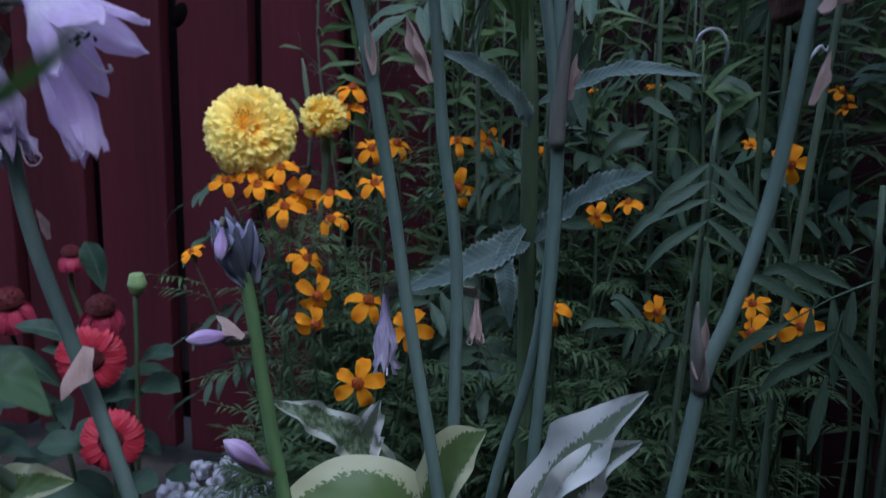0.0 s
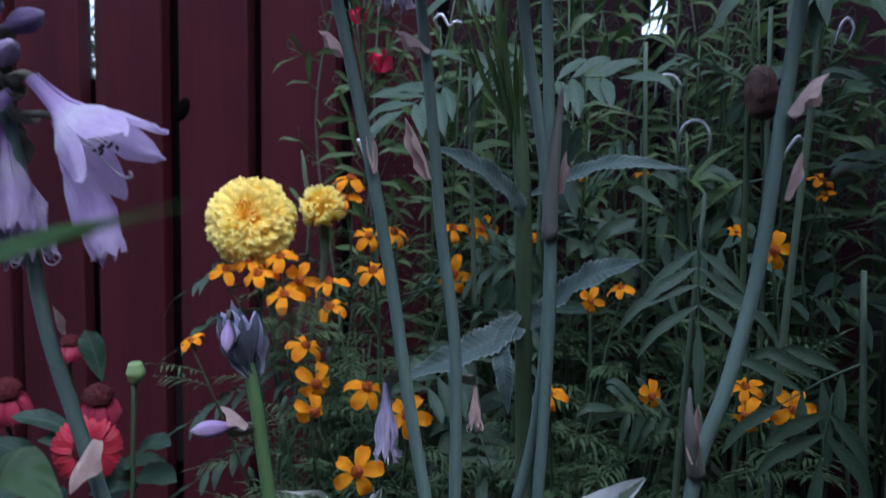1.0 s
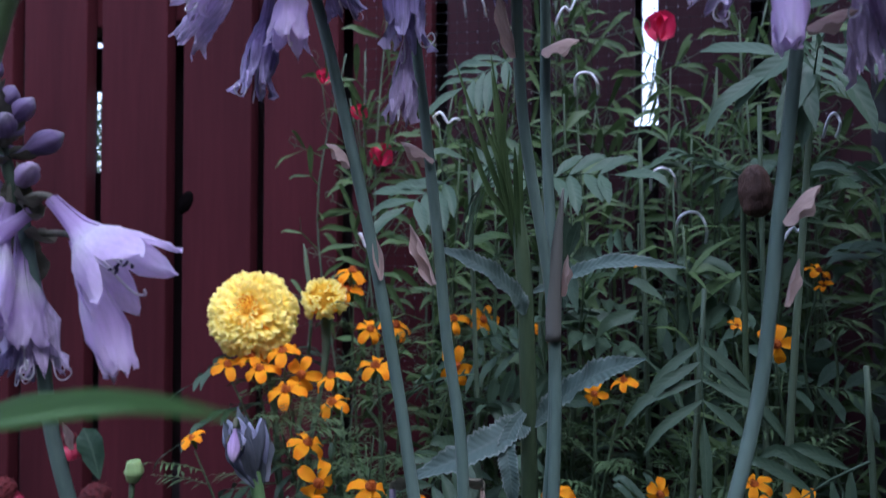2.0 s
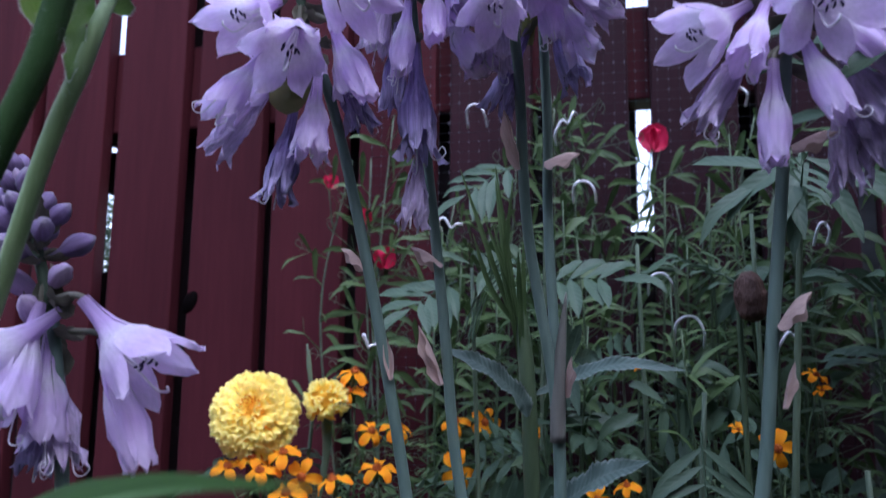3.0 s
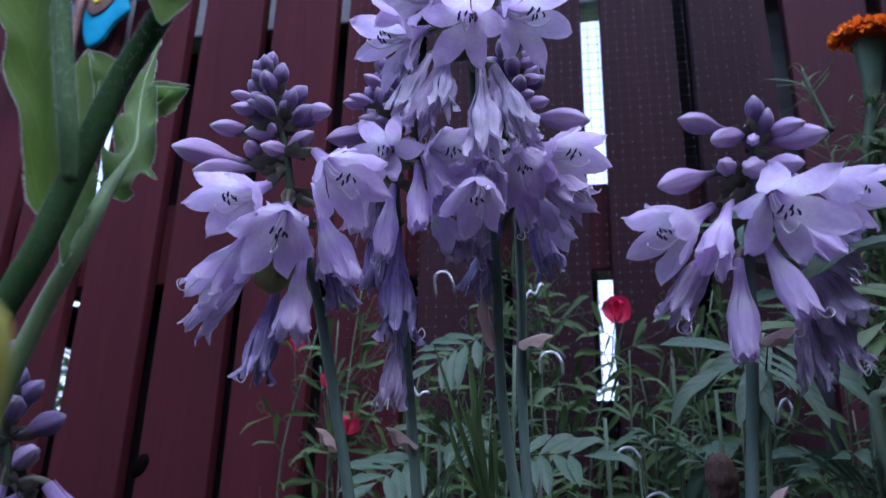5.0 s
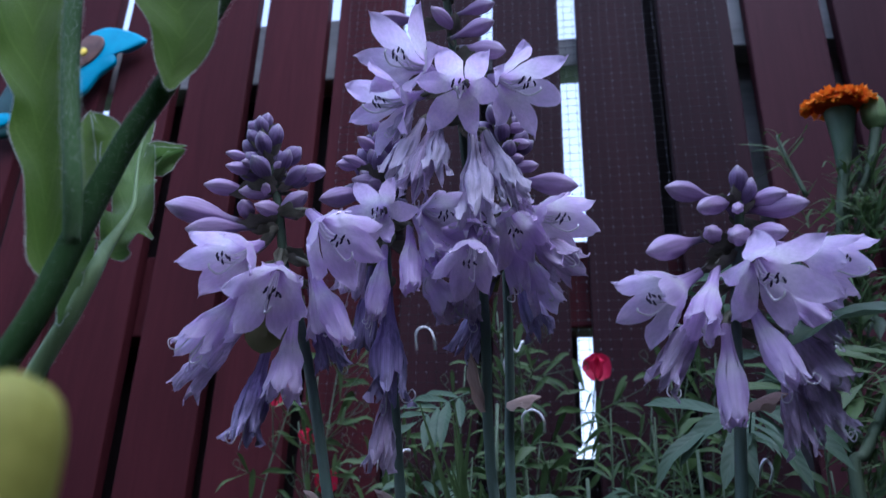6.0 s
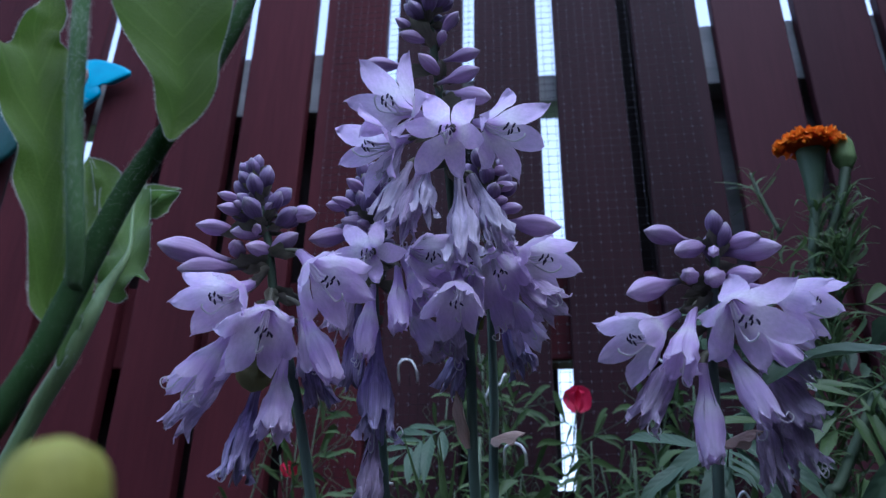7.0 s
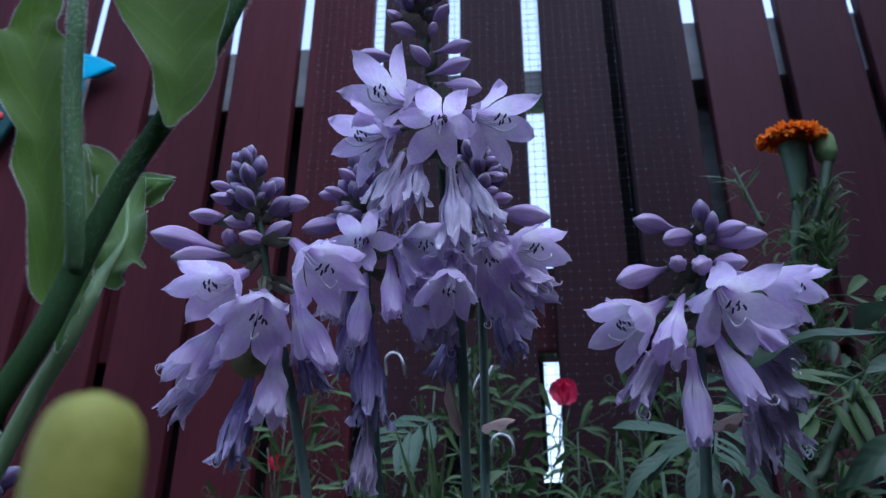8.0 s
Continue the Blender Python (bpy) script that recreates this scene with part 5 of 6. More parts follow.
for a0, b0, n in (((0.60, 0.72, 0.42), (0.642, 0.70, 0.87), 330), ((0.607, 0.70, 0.80), (0.592, 0.70, 0.905), 34), ((0.605, 0.66, 0.60), (0.67, 0.66, 0.74), 70), ((0.632, 0.704, 0.78), (0.672, 0.70, 0.89), 90), ((0.60, 0.70, 0.62), (0.66, 0.69, 0.84), 190)):
    for k in range(n):
        q = Vector(a0).lerp(Vector(b0), rr.random() ** 0.8)
        a = rr.uniform(0, 6.283)
        d = Vector((math.cos(a), math.sin(a), rr.uniform(0.2, 1.8))).normalized()
        L = rr.uniform(0.022, 0.05) * (0.8 if q.z > 0.82 else 1.0)
        w = L * rr.uniform(0.028, 0.055)
        bow = Vector((rr.uniform(-0.25, 0.25), rr.uniform(-0.2, 0.2), rr.uniform(-0.1, 0.2))) * L
        blade(bm, [q, q + d * L * 0.5 + bow, q + d * L - Vector((0, 0, L * rr.uniform(0.0, 0.5)))], [0.0004, w, w * 0.8, 0.0002], (rr.uniform(-0.6, 0.6), -0.6, 0.6), 0.35, 0.1, 1, 2, 4)
tagged(hang(part("foliage", bm, SLENDER_LEAF), orange), kind="stuff")
stem_to(orange, [(0.607, 0.70, 0.85), (0.597, 0.70, 0.885), (0.591, 0.70, 0.912)], [0.0022, 0.0018, 0.0012], PALE_STEM, "side_shoot", 7)
for q, d, L, n in (((0.632, 0.67, 0.768), (1, -0.1, 0.05), 0.06, 2), ((0.648, 0.66, 0.70), (-0.7, -0.2, -0.3), 0.05, 3), ((0.655, 0.66, 0.71), (0.6, -0.2, 0.5), 0.06, 3), ((0.62, 0.66, 0.66), (-0.8, -0.1, 0.3), 0.06, 3), ((0.66, 0.65, 0.66), (0.4, -0.2, -0.6), 0.05, 3), ((0.64, 0.65, 0.62), (0.8, -0.2, 0.1), 0.06, 3)):
    bm = bmesh.new()
    pinnate(bm, q, d, L, n, 0.05, 0.0048, rr, (0.2, -0.7, 0.6), 0.4, False)
    hang(part("leaf", bm, SLENDER_LEAF), orange)
stem_to(orange, [(0.6000, 0.6800, 0.2500), (0.6000, 0.6650, 0.5000), (0.5920, 0.6600, 0.6090), (0.6010, 0.6600, 0.6250), (0.6200, 0.6600, 0.6570), (0.6410, 0.6600, 0.6930)], [0.0042, 0.0042, 0.0042, 0.0042, 0.0036], PALE_STEM, "side_stem", 10)
stem_to(orange, [(0.640, 0.70, 0.872), (0.645, 0.70, 0.90), (0.648, 0.70, 0.932)], [0.0042, 0.0085, 0.0135], CALYX, "calyx", 14)

# ---- the plant with downy serrated leaves ----
downy = thing("serrated_leaf_plant", (0.348, 0.585, 0.0), "upright plant with long downy blue-green serrated leaves", "garden plant")
stem_to(downy, [(0.348, 0.585, 0.0), (0.346, 0.58, 0.24), (0.343, 0.58, 0.354), (0.341, 0.57, 0.493), (0.334, 0.57, 0.56)], [0.0055, 0.0052, 0.0048], GREEN_STEM)
for pts, w in (([(0.341, 0.565, 0.485), (0.337, 0.56, 0.496), (0.320, 0.54, 0.514), (0.293, 0.53, 0.526)], 0.0068), ([(0.345, 0.575, 0.498), (0.364, 0.57, 0.507), (0.395, 0.55, 0.517), (0.433, 0.54, 0.514)], 0.0055), ([(0.344, 0.575, 0.415), (0.360, 0.57, 0.432), (0.385, 0.54, 0.454), (0.412, 0.53, 0.465)], 0.009),
               ([(0.343, 0.575, 0.42), (0.336, 0.57, 0.416), (0.312, 0.55, 0.404), (0.271, 0.54, 0.386)], 0.010), ([(0.343, 0.575, 0.43), (0.332, 0.56, 0.411), (0.335, 0.55, 0.393), (0.338, 0.55, 0.369)], 0.006)):
    bm = bmesh.new()
    blade(bm, pts, [0.0012, w * 0.8, w, w * 0.85, 0.0004], (0, -0.8, 0.6) if w != 0.006 else (0, -1, 0.2), 0.3, 0.18, 5, 8, 36, 0.24, 26)
    hang(part("leaf", bm, HAIRY_LEAF), downy)
for k in range(11):
    rk = random.Random(500 + k)
    x = 0.334 + rk.uniform(-0.012, 0.008)
    top = Vector((0.312 + rk.uniform(-0.02, 0.03), 0.555 + rk.uniform(-0.015, 0.015), 0.60 + rk.uniform(-0.03, 0.055)))
    bm = bmesh.new()
    blade(bm, [(0.338, 0.572, 0.49 + rk.uniform(0, 0.05)), Vector((x, 0.568, 0.54)).lerp(top, 0.4), top], [0.0012, 0.0018, 0.0016, 0.0003], (0.3, -1, 0.1), 0.5, 0.1, 2, 2, 6)
    hang(part("narrow_leaf", bm, SLENDER_LEAF), downy)

# ---- sweet peas on the wire ----
def pea_flower_mesh():
    bm = bmesh.new()
    for s in (-1, 1):
        blade(bm, [(0, 0.002, 0), (s * 0.003, 0.004, 0.008), (s * 0.0035, 0.003, 0.015), (s * 0.0015, -0.003, 0.021)], [0.003, 0.0075, 0.0085, 0.007, 0.002], (-s * 0.3, -1, 0.1), -0.25, 0.2, 1.5, 6, 4, phase=s)
        blade(bm, [(0, -0.002, 0), (s * 0.002, -0.008, 0.006), (s * 0.003, -0.012, 0.012), (0, -0.010, 0.016)], [0.002, 0.006, 0.006, 0.002], (s, -0.4, 0.3), 0.4, 0.2, 1, 4, 3)
    return to_mesh("flower", bm, PEA_RED)


PEA_FLOWER = pea_flower_mesh()


def sweet_pea(base, points, label, flowers, seed, leaves=16):
    r = random.Random(seed)
    own = thing("sweet_pea", base, label, "sweet pea", "sweet peas on the wire")
    stem_to(own, [base] + points, [0.0018, 0.0014, 0.0009], PALE_STEM, sides=6)
    line = smooth_path([base] + points, 12)
    leaf_bm, tendrils = bmesh.new(), bmesh.new()
    for k in range(leaves):
        q = line[int((0.3 + 0.69 * k / leaves) * (len(line) - 1))]
        a = r.uniform(-2.9, 0.0)
        d = Vector((math.cos(a), 0.7 * math.sin(a), r.uniform(0.15, 0.9))).normalized()
        fork = q + d * r.uniform(0.010, 0.03)
        tube(leaf_bm, [q, fork], [0.0008, 0.0007], 4, 2, False)
        for s in (-1, 1):
            dd = (d + s * d.cross(Vector((0, -1, 0.2))).normalized() * 0.8 + Vector((0, 0, r.uniform(-0.3, 0.2)))).normalized()
            L = r.uniform(0.022, 0.048)
            blade(leaf_bm, [fork, fork + dd * L * 0.4, fork + dd * L * 0.75, fork + dd * L + Vector((0, 0, -L * 0.15))], [0.0007, L * 0.065, L * 0.085, L * 0.06, 0.0003], (r.uniform(-0.8, 0.8), -0.7, r.uniform(-0.3, 0.8)), 0.25, 0.15, 1.5, 3, 2, phase=r.uniform(0, 6))
        if r.random() < 0.7:
            e = fork + d * r.uniform(0.02, 0.045)
            c = 0.004
            tube(tendrils, [fork, e, e + Vector((c, -c, 0.006)), e + Vector((2 * c, 0, 0)), e + Vector((c, c * 0.5, -c * 1.5))], [0.0005, 0.0004], 4, 4, False)
    tagged(hang(part("leaves", leaf_bm, PEA_LEAF), own), kind="stuff")
    tagged(hang(part("tendril", tendrils, PALE_STEM), own), kind="stuff")
    for x, y, z, size in flowers:
        p = Vector((x, y, z))
        q = nearest(line, p - Vector((0, 0, 0.06)))
        bm = bmesh.new()
        tube(bm, [q, q.lerp(p, 0.6) + Vector((0, -0.01, 0.01)), p + Vector((0, 0, -0.008))], [0.0009, 0.0007], 5, 4)
        hang(part("flower_stalk", bm, PALE_STEM), own)
        f = again("flower", PEA_FLOWER, Matrix.Translation(-own.location) @ Matrix.Translation(p - Vector((0, 0, 0.008))) @ Matrix.Rotation(r.uniform(-0.5, 0.5), 4, "Z") @ Matrix.Scale(size, 4), own)
    return own


peas = {3: [(0.1285, 0.93, 0.634, 1.15), (0.103, 0.93, 0.687, 0.8)], 2: [(0.060, 0.93, 0.730, 0.8)], 13: [(0.432, 0.938, 0.759, 1.35)]}
r = random.Random(99)
for k in range(24):
    x = 0.10 + 0.024 * k + r.uniform(-0.01, 0.01)
    top = 0.74 + 0.10 * math.sin(k * 0.8) + r.uniform(-0.05, 0.04)
    if k in (2, 3, 13):
        top = 0.76
    if k > 16:
        top -= 0.06
    y = 0.955 - 0.02 * r.random()
    if k == 2:
        x = 0.07
    if k == 3:
        x = 0.11
    points = [(x + r.uniform(-0.03, 0.03), y, top * 0.4), (x + r.uniform(-0.03, 0.03), y - 0.01, top * 0.75), (x + r.uniform(-0.03, 0.03), y, top)]
    sweet_pea((x + r.uniform(-0.02, 0.02), 0.95, 0.0), points, "thin-stemmed sweet pea with crimson flowers, climbing" if k in peas else "thin-stemmed sweet pea with tendrils, climbing a wire mesh", peas.get(k, []), 600 + k, 11 if k in (2, 3) else 30)


def lance_plant(base, tip, count, skin, label, seed):
    """An upright leafy stem with many narrow pointed leaves, crowded towards its top."""
    r = random.Random(seed)
    own = thing("lance_leaved_plant", base, label, "garden plant", "narrow-leaved plants along the fence")
    b, t = Vector(base), Vector(tip)
    leaves = bmesh.new()
    for n in range(3):
        end = t + Vector((r.uniform(-0.035, 0.035), r.uniform(-0.02, 0.02), -n * r.uniform(0.03, 0.09)))
        pts = [b + Vector((n * 0.004, 0, 0)), b.lerp(end, 0.5) + Vector((r.uniform(-0.015, 0.015), 0, 0)), end]
        stem_to(own, pts, [0.0024, 0.0018, 0.0009], GREEN_STEM, sides=6)
        line = smooth_path(pts, 20)
        for k in range(count):
            q = line[int((0.30 + 0.69 * r.random() ** 0.8) * (len(line) - 1))]
            a = r.uniform(0, 6.283)
            d = Vector((math.cos(a), 0.7 * math.sin(a), r.uniform(-0.1, 1.1))).normalized()
            L = r.uniform(0.026, 0.06)
            w = L * (r.uniform(0.10, 0.15) if r.random() < 0.12 else r.uniform(0.035, 0.07))
            blade(leaves, [q, q + d * L * 0.45 + Vector((0, 0, 0.004)), q + d * L - Vector((0, 0, L * r.uniform(0.05, 0.35)))], [0.0006, w, w * 0.9, 0.0002], (r.uniform(-0.6, 0.6), -0.5, 0.7), 0.35, 0.1, 1, 2, 2)
    tagged(hang(part("foliage", leaves, skin), own), kind="stuff")
    return own


r = random.Random(321)
for k, (x, y, z) in enumerate(((0.235, 0.90, 0.66), (0.285, 0.86, 0.70), (0.33, 0.90, 0.74), (0.375, 0.84, 0.72), (0.415, 0.88, 0.70), (0.455, 0.84, 0.73), (0.495, 0.89, 0.75), (0.535, 0.84, 0.72), (0.575, 0.88, 0.76), (0.62, 0.84, 0.74), (0.665, 0.80, 0.70), (0.36, 0.78, 0.60), (0.45, 0.76, 0.58),)):
    lance_plant((x + r.uniform(-0.02, 0.02), y, 0.0), (x, y - 0.02, z - 0.05 * (k % 2)), 27, DARK_LANCE if k % 3 else SLENDER_LEAF, "dark green plant with narrow pointed leaves" if k % 3 else "fresh green plant with narrow pointed leaves", 700 + k)

for k, x in enumerate((-0.64, -0.605, -0.57, -0.535, -0.50)):
    lance_plant((x, 1.38 + 0.04 * (k % 2), 0.0), (x, 1.36 + 0.05 * (k % 2), 0.90), 110, SLENDER_LEAF, "pale green shrub seen through a gap in the fence", 760 + k)


def tie(points, label="white twisted garden tie knotted round a stem"):
    bm = bmesh.new()
    tube(bm, points, [0.0012, 0.0014, 0.0011, 0.0013], 6, 5)
    ob = tagged(part("plant_tie", bm, TIE), label, "plant tie", "garden ties")
    return ob


for x, y, z, w, h in ((0.234, 0.93, 0.813, 0.011, 0.022), (0.471, 0.93, 0.566, 0.015, 0.03), (0.364, 0.93, 0.716, 0.012, 0.02), (0.443, 0.93, 0.612, 0.012, 0.02), (0.531, 0.93, 0.812, 0.008, 0.014), (0.606, 0.93, 0.662, 0.006, 0.02)):
    if x > 0.3:
        x, y, z, w, h = 0.36 + (x - 0.36) * 0.84, 0.80, 0.53 + (z - 0.53) * 0.84, w * 0.84, h * 0.84
    tie([(x - w, y + 0.015, z - h), (x - w * 0.9, y, z - h * 0.3), (x - w * 0.3, y - 0.003, z), (x + w * 0.5, y, z - 0.001), (x + w, y, z - h * 0.5), (x + w * 1.05, y + 0.015, z - h)])
for a, b in (((0.333, 0.93, 0.772), (0.354, 0.93, 0.797)), ((0.198, 0.93, 0.676), (0.22, 0.93, 0.673)), ((0.111, 0.93, 0.545), (0.120, 0.93, 0.534)), ((0.552, 0.90, 0.535), (0.572, 0.90, 0.556)), ((0.66, 0.86, 0.49), (0.672, 0.86, 0.488))):
    a, b = [Vector((0.36 + (q[0] - 0.36) * 0.84, q[1] - 0.13, 0.53 + (q[2] - 0.53) * 0.84)) for q in (a, b)]
    tie([a + Vector((0, 0.015, -0.006)), a, a.lerp(b, 0.4) + Vector((0, -0.004, 0.004)), a.lerp(b, 0.7) + Vector((0, 0, -0.004)), b, b + Vector((0.002, 0.015, 0.002))])


# ---- hosta leaves at the foot of the stalks ----
VARIEGATED = leaf_surface("cream_edged_hosta_leaf", (0.04, 0.085, 0.022), (0.11, 0.17, 0.05), None, 7, 0.2, (0.46, 0.48, 0.27), 0.55, 0.45, 0.3, gloss=0.3)
WHITE_EDGED = leaf_surface("white_edged_hosta_leaf", (0.07, 0.11, 0.06), (0.18, 0.23, 0.14), None, 7, 0.25, (0.66, 0.68, 0.60), 0.36, 0.45, 0.3, gloss=0.3)
PLAIN_HOSTA = leaf_surface("plain_green_leaf", (0.018, 0.048, 0.014), (0.05, 0.095, 0.032), None, 7, 0.25, None, 0.3, 0.5, 0.3, gloss=0.3)
CRINKLED = leaf_surface("mottled_hosta_leaf", (0.022, 0.05, 0.022), (0.07, 0.115, 0.05), None, 7, 0.3, (0.40, 0.43, 0.34), 0.66, 0.5, 0.25, (0.20, 0.24, 0.15), gloss=0.3)
hosta = thing("hosta", (0.335, 0.45, 0.0), "variegated hosta with cream-edged leaves round its stalks", "hosta")
for n, (pts, w, face, mt, wave) in enumerate((
    ([(0.300, 0.475, 0.29), (0.279, 0.465, 0.322), (0.261, 0.45, 0.342), (0.241, 0.44, 0.353)], 0.0095, (0.3, -0.8, 0.6), CRINKLED, 0.9),
    ([(0.272, 0.47, 0.30), (0.278, 0.468, 0.325), (0.289, 0.46, 0.352)], 0.0095, (0.2, -1, 0.2), WHITE_EDGED, 0.95),
    ([(0.325, 0.46, 0.26), (0.298, 0.44, 0.312), (0.268, 0.425, 0.308), (0.232, 0.41, 0.280)], 0.019, (0, -0.55, 0.8), VARIEGATED, 0.12),
    ([(0.312, 0.455, 0.26), (0.322, 0.448, 0.31), (0.334, 0.442, 0.338), (0.347, 0.438, 0.353)], 0.0165, (-0.55, -0.8, 0.25), VARIEGATED, 0.12),
    ([(0.355, 0.455, 0.27), (0.375, 0.448, 0.325), (0.395, 0.437, 0.356), (0.415, 0.42, 0.386)], 0.0165, (-0.6, -0.75, 0.5), WHITE_EDGED, 0.3),
    ([(0.365, 0.45, 0.27), (0.382, 0.443, 0.320), (0.396, 0.435, 0.345), (0.414, 0.42, 0.365)], 0.012, (0.2, -0.8, 0.6), WHITE_EDGED, 0.5),
    ([(0.17, 0.35, 0.31), (0.185, 0.335, 0.346), (0.200, 0.33, 0.357), (0.219, 0.33, 0.362)], 0.010, (0.2, -0.7, 0.7), VARIEGATED, 0.2),
    ([(0.18, 0.325, 0.37), (0.205, 0.31, 0.402), (0.228, 0.295, 0.414), (0.250, 0.287, 0.408)], 0.0095, (0.1, -0.6, 0.8), PLAIN_HOSTA, 0.15),
)):
    bm = bmesh.new()
    blade(bm, pts, [0.002, w * 0.9, w, w * 0.7, 0.0006], face, 0.28, wave, 2.5 if wave < 0.8 else 4, 8, 9, phase=n * 1.3)
    leaf = hang(part("leaf", bm, mt), hosta)
    bm = bmesh.new()
    q = Vector(pts[0])
    tube(bm, [(0.335 + 0.02 * math.sin(n), 0.45 + 0.01 * math.cos(n), 0.0), Vector((0.335, 0.45, 0.12)).lerp(q, 0.5), q, Vector(pts[1]).lerp(q, 0.6)], [0.0035, 0.003, 0.002], 7, 4)
    hang(part("leaf_stalk", bm, PALE_STEM), hosta)

# ---- the tall hairy plant close by ----
WOOLLY = leaf_surface("woolly_green_leaf", (0.030, 0.088, 0.007), (0.125, 0.220, 0.022), None, 7, 0.4, None, 0.3, 0.6, 0.5, gloss=0.3, downy=0.15)
FRESH_WOOLLY = leaf_surface("fresh_crinkled_leaf", (0.035, 0.105, 0.014), (0.13, 0.23, 0.05), None, 7, 0.4, None, 0.3, 0.6, 0.45, gloss=0.3, downy=0.15)
HAIR_STEM = surface("downy_green_stem", (0.016, 0.042, 0.012), (0.034, 0.072, 0.022), 0.7, 60, 500, 0.2, stretch=(1, 1, 0.15), gloss=0.05)
MID_STEM = surface("mid_green_downy_stem", (0.05, 0.11, 0.035), (0.11, 0.19, 0.075), 0.7, 60, 500, 0.2, stretch=(1, 1, 0.15), gloss=0.1)
LIGHT_STEM = surface("pale_downy_stem", (0.10, 0.165, 0.06), (0.19, 0.275, 0.11), 0.6, 60, 500, 0.2, stretch=(1, 1, 0.15), sheen=0.1)
HAIR = surface("pale_plant_hair", (0.42, 0.48, 0.38), (0.62, 0.68, 0.56), 0.7, 100, 600, 0.0, 0.5)
woolly = thing("hairy_plant", (0.165, 0.262, 0.0), "tall hairy plant with forked stem and clasping green leaves", "garden plant")


def hairs(line, radius, count, seed):
    r = random.Random(seed)
    bm = bmesh.new()
    for k in range(count):
        i = r.randrange(1, len(line) - 1)
        c, ahead = line[i].lerp(line[i + 1], r.random()), (line[i + 1] - line[i - 1]).normalized()
        s = ahead.orthogonal().normalized()
        a = r.uniform(0, 6.283)
        out = s * math.cos(a) + ahead.cross(s) * math.sin(a)
        L = r.uniform(0.0006, 0.0018)
        p = c + out * radius
        t = ahead.cross(out) * 0.000035
        v = [bm.verts.new(q) for q in (p - t, p + t, p + out * L + ahead * L * r.uniform(-0.4, 0.4))]
        bm.faces.new(v)
    return bm


for pts, rad, mt, n in (
    ([(0.110, 0.260, 0.0), (0.150, 0.265, 0.28), (0.176, 0.267, 0.45), (0.199, 0.268, 0.530), (0.2135, 0.268, 0.563), (0.2235, 0.268, 0.5855), (0.2315, 0.268, 0.604), (0.237, 0.268, 0.623), (0.243, 0.268, 0.644), (0.250, 0.268, 0.666), (0.2605, 0.268, 0.689), (0.2775, 0.270, 0.737), (0.284, 0.272, 0.775)], [0.0044, 0.0044, 0.0044, 0.0043, 0.0042, 0.0038, 0.0030], HAIR_STEM, 9000),
    ([(0.239, 0.267, 0.626), (0.2395, 0.260, 0.643), (0.2355, 0.257, 0.665), (0.231, 0.255, 0.689), (0.2265, 0.254, 0.717), (0.2235, 0.254, 0.735), (0.219, 0.254, 0.775)], [0.0030, 0.0030, 0.0030, 0.0029], MID_STEM, 4500),
    ([(0.1400, 0.2850, 0.0000), (0.1690, 0.2880, 0.3200), (0.1900, 0.2910, 0.4800), (0.2070, 0.2930, 0.5560), (0.2165, 0.2940, 0.5910), (0.2235, 0.2960, 0.6130), (0.2265, 0.2990, 0.6300), (0.2245, 0.3060, 0.6420), (0.2240, 0.3180, 0.6640), (0.2190, 0.3250, 0.6790), (0.2140, 0.3310, 0.6950), (0.2110, 0.3360, 0.7090), (0.2100, 0.3410, 0.7250), (0.2090, 0.3440, 0.7360)], [0.0032, 0.0032, 0.0032, 0.0032, 0.0032, 0.0031, 0.0029, 0.0025, 0.0010, 0.0008, 0.0006, 0.0005, 0.0005, 0.0004], LIGHT_STEM, 1500),
):
    st = stem_to(woolly, pts, rad, mt, sides=14)
    ln = [q for q in smooth_path(pts, 14) if q.z > 0.5]
    hb = hairs([q for q in ln if mt is not LIGHT_STEM or q.z < 0.615], (rad[-2] if mt is not LIGHT_STEM else 0.0034) * 1.04, n, n)
    tagged(part("hair", hb, HAIR, st), kind="stuff")
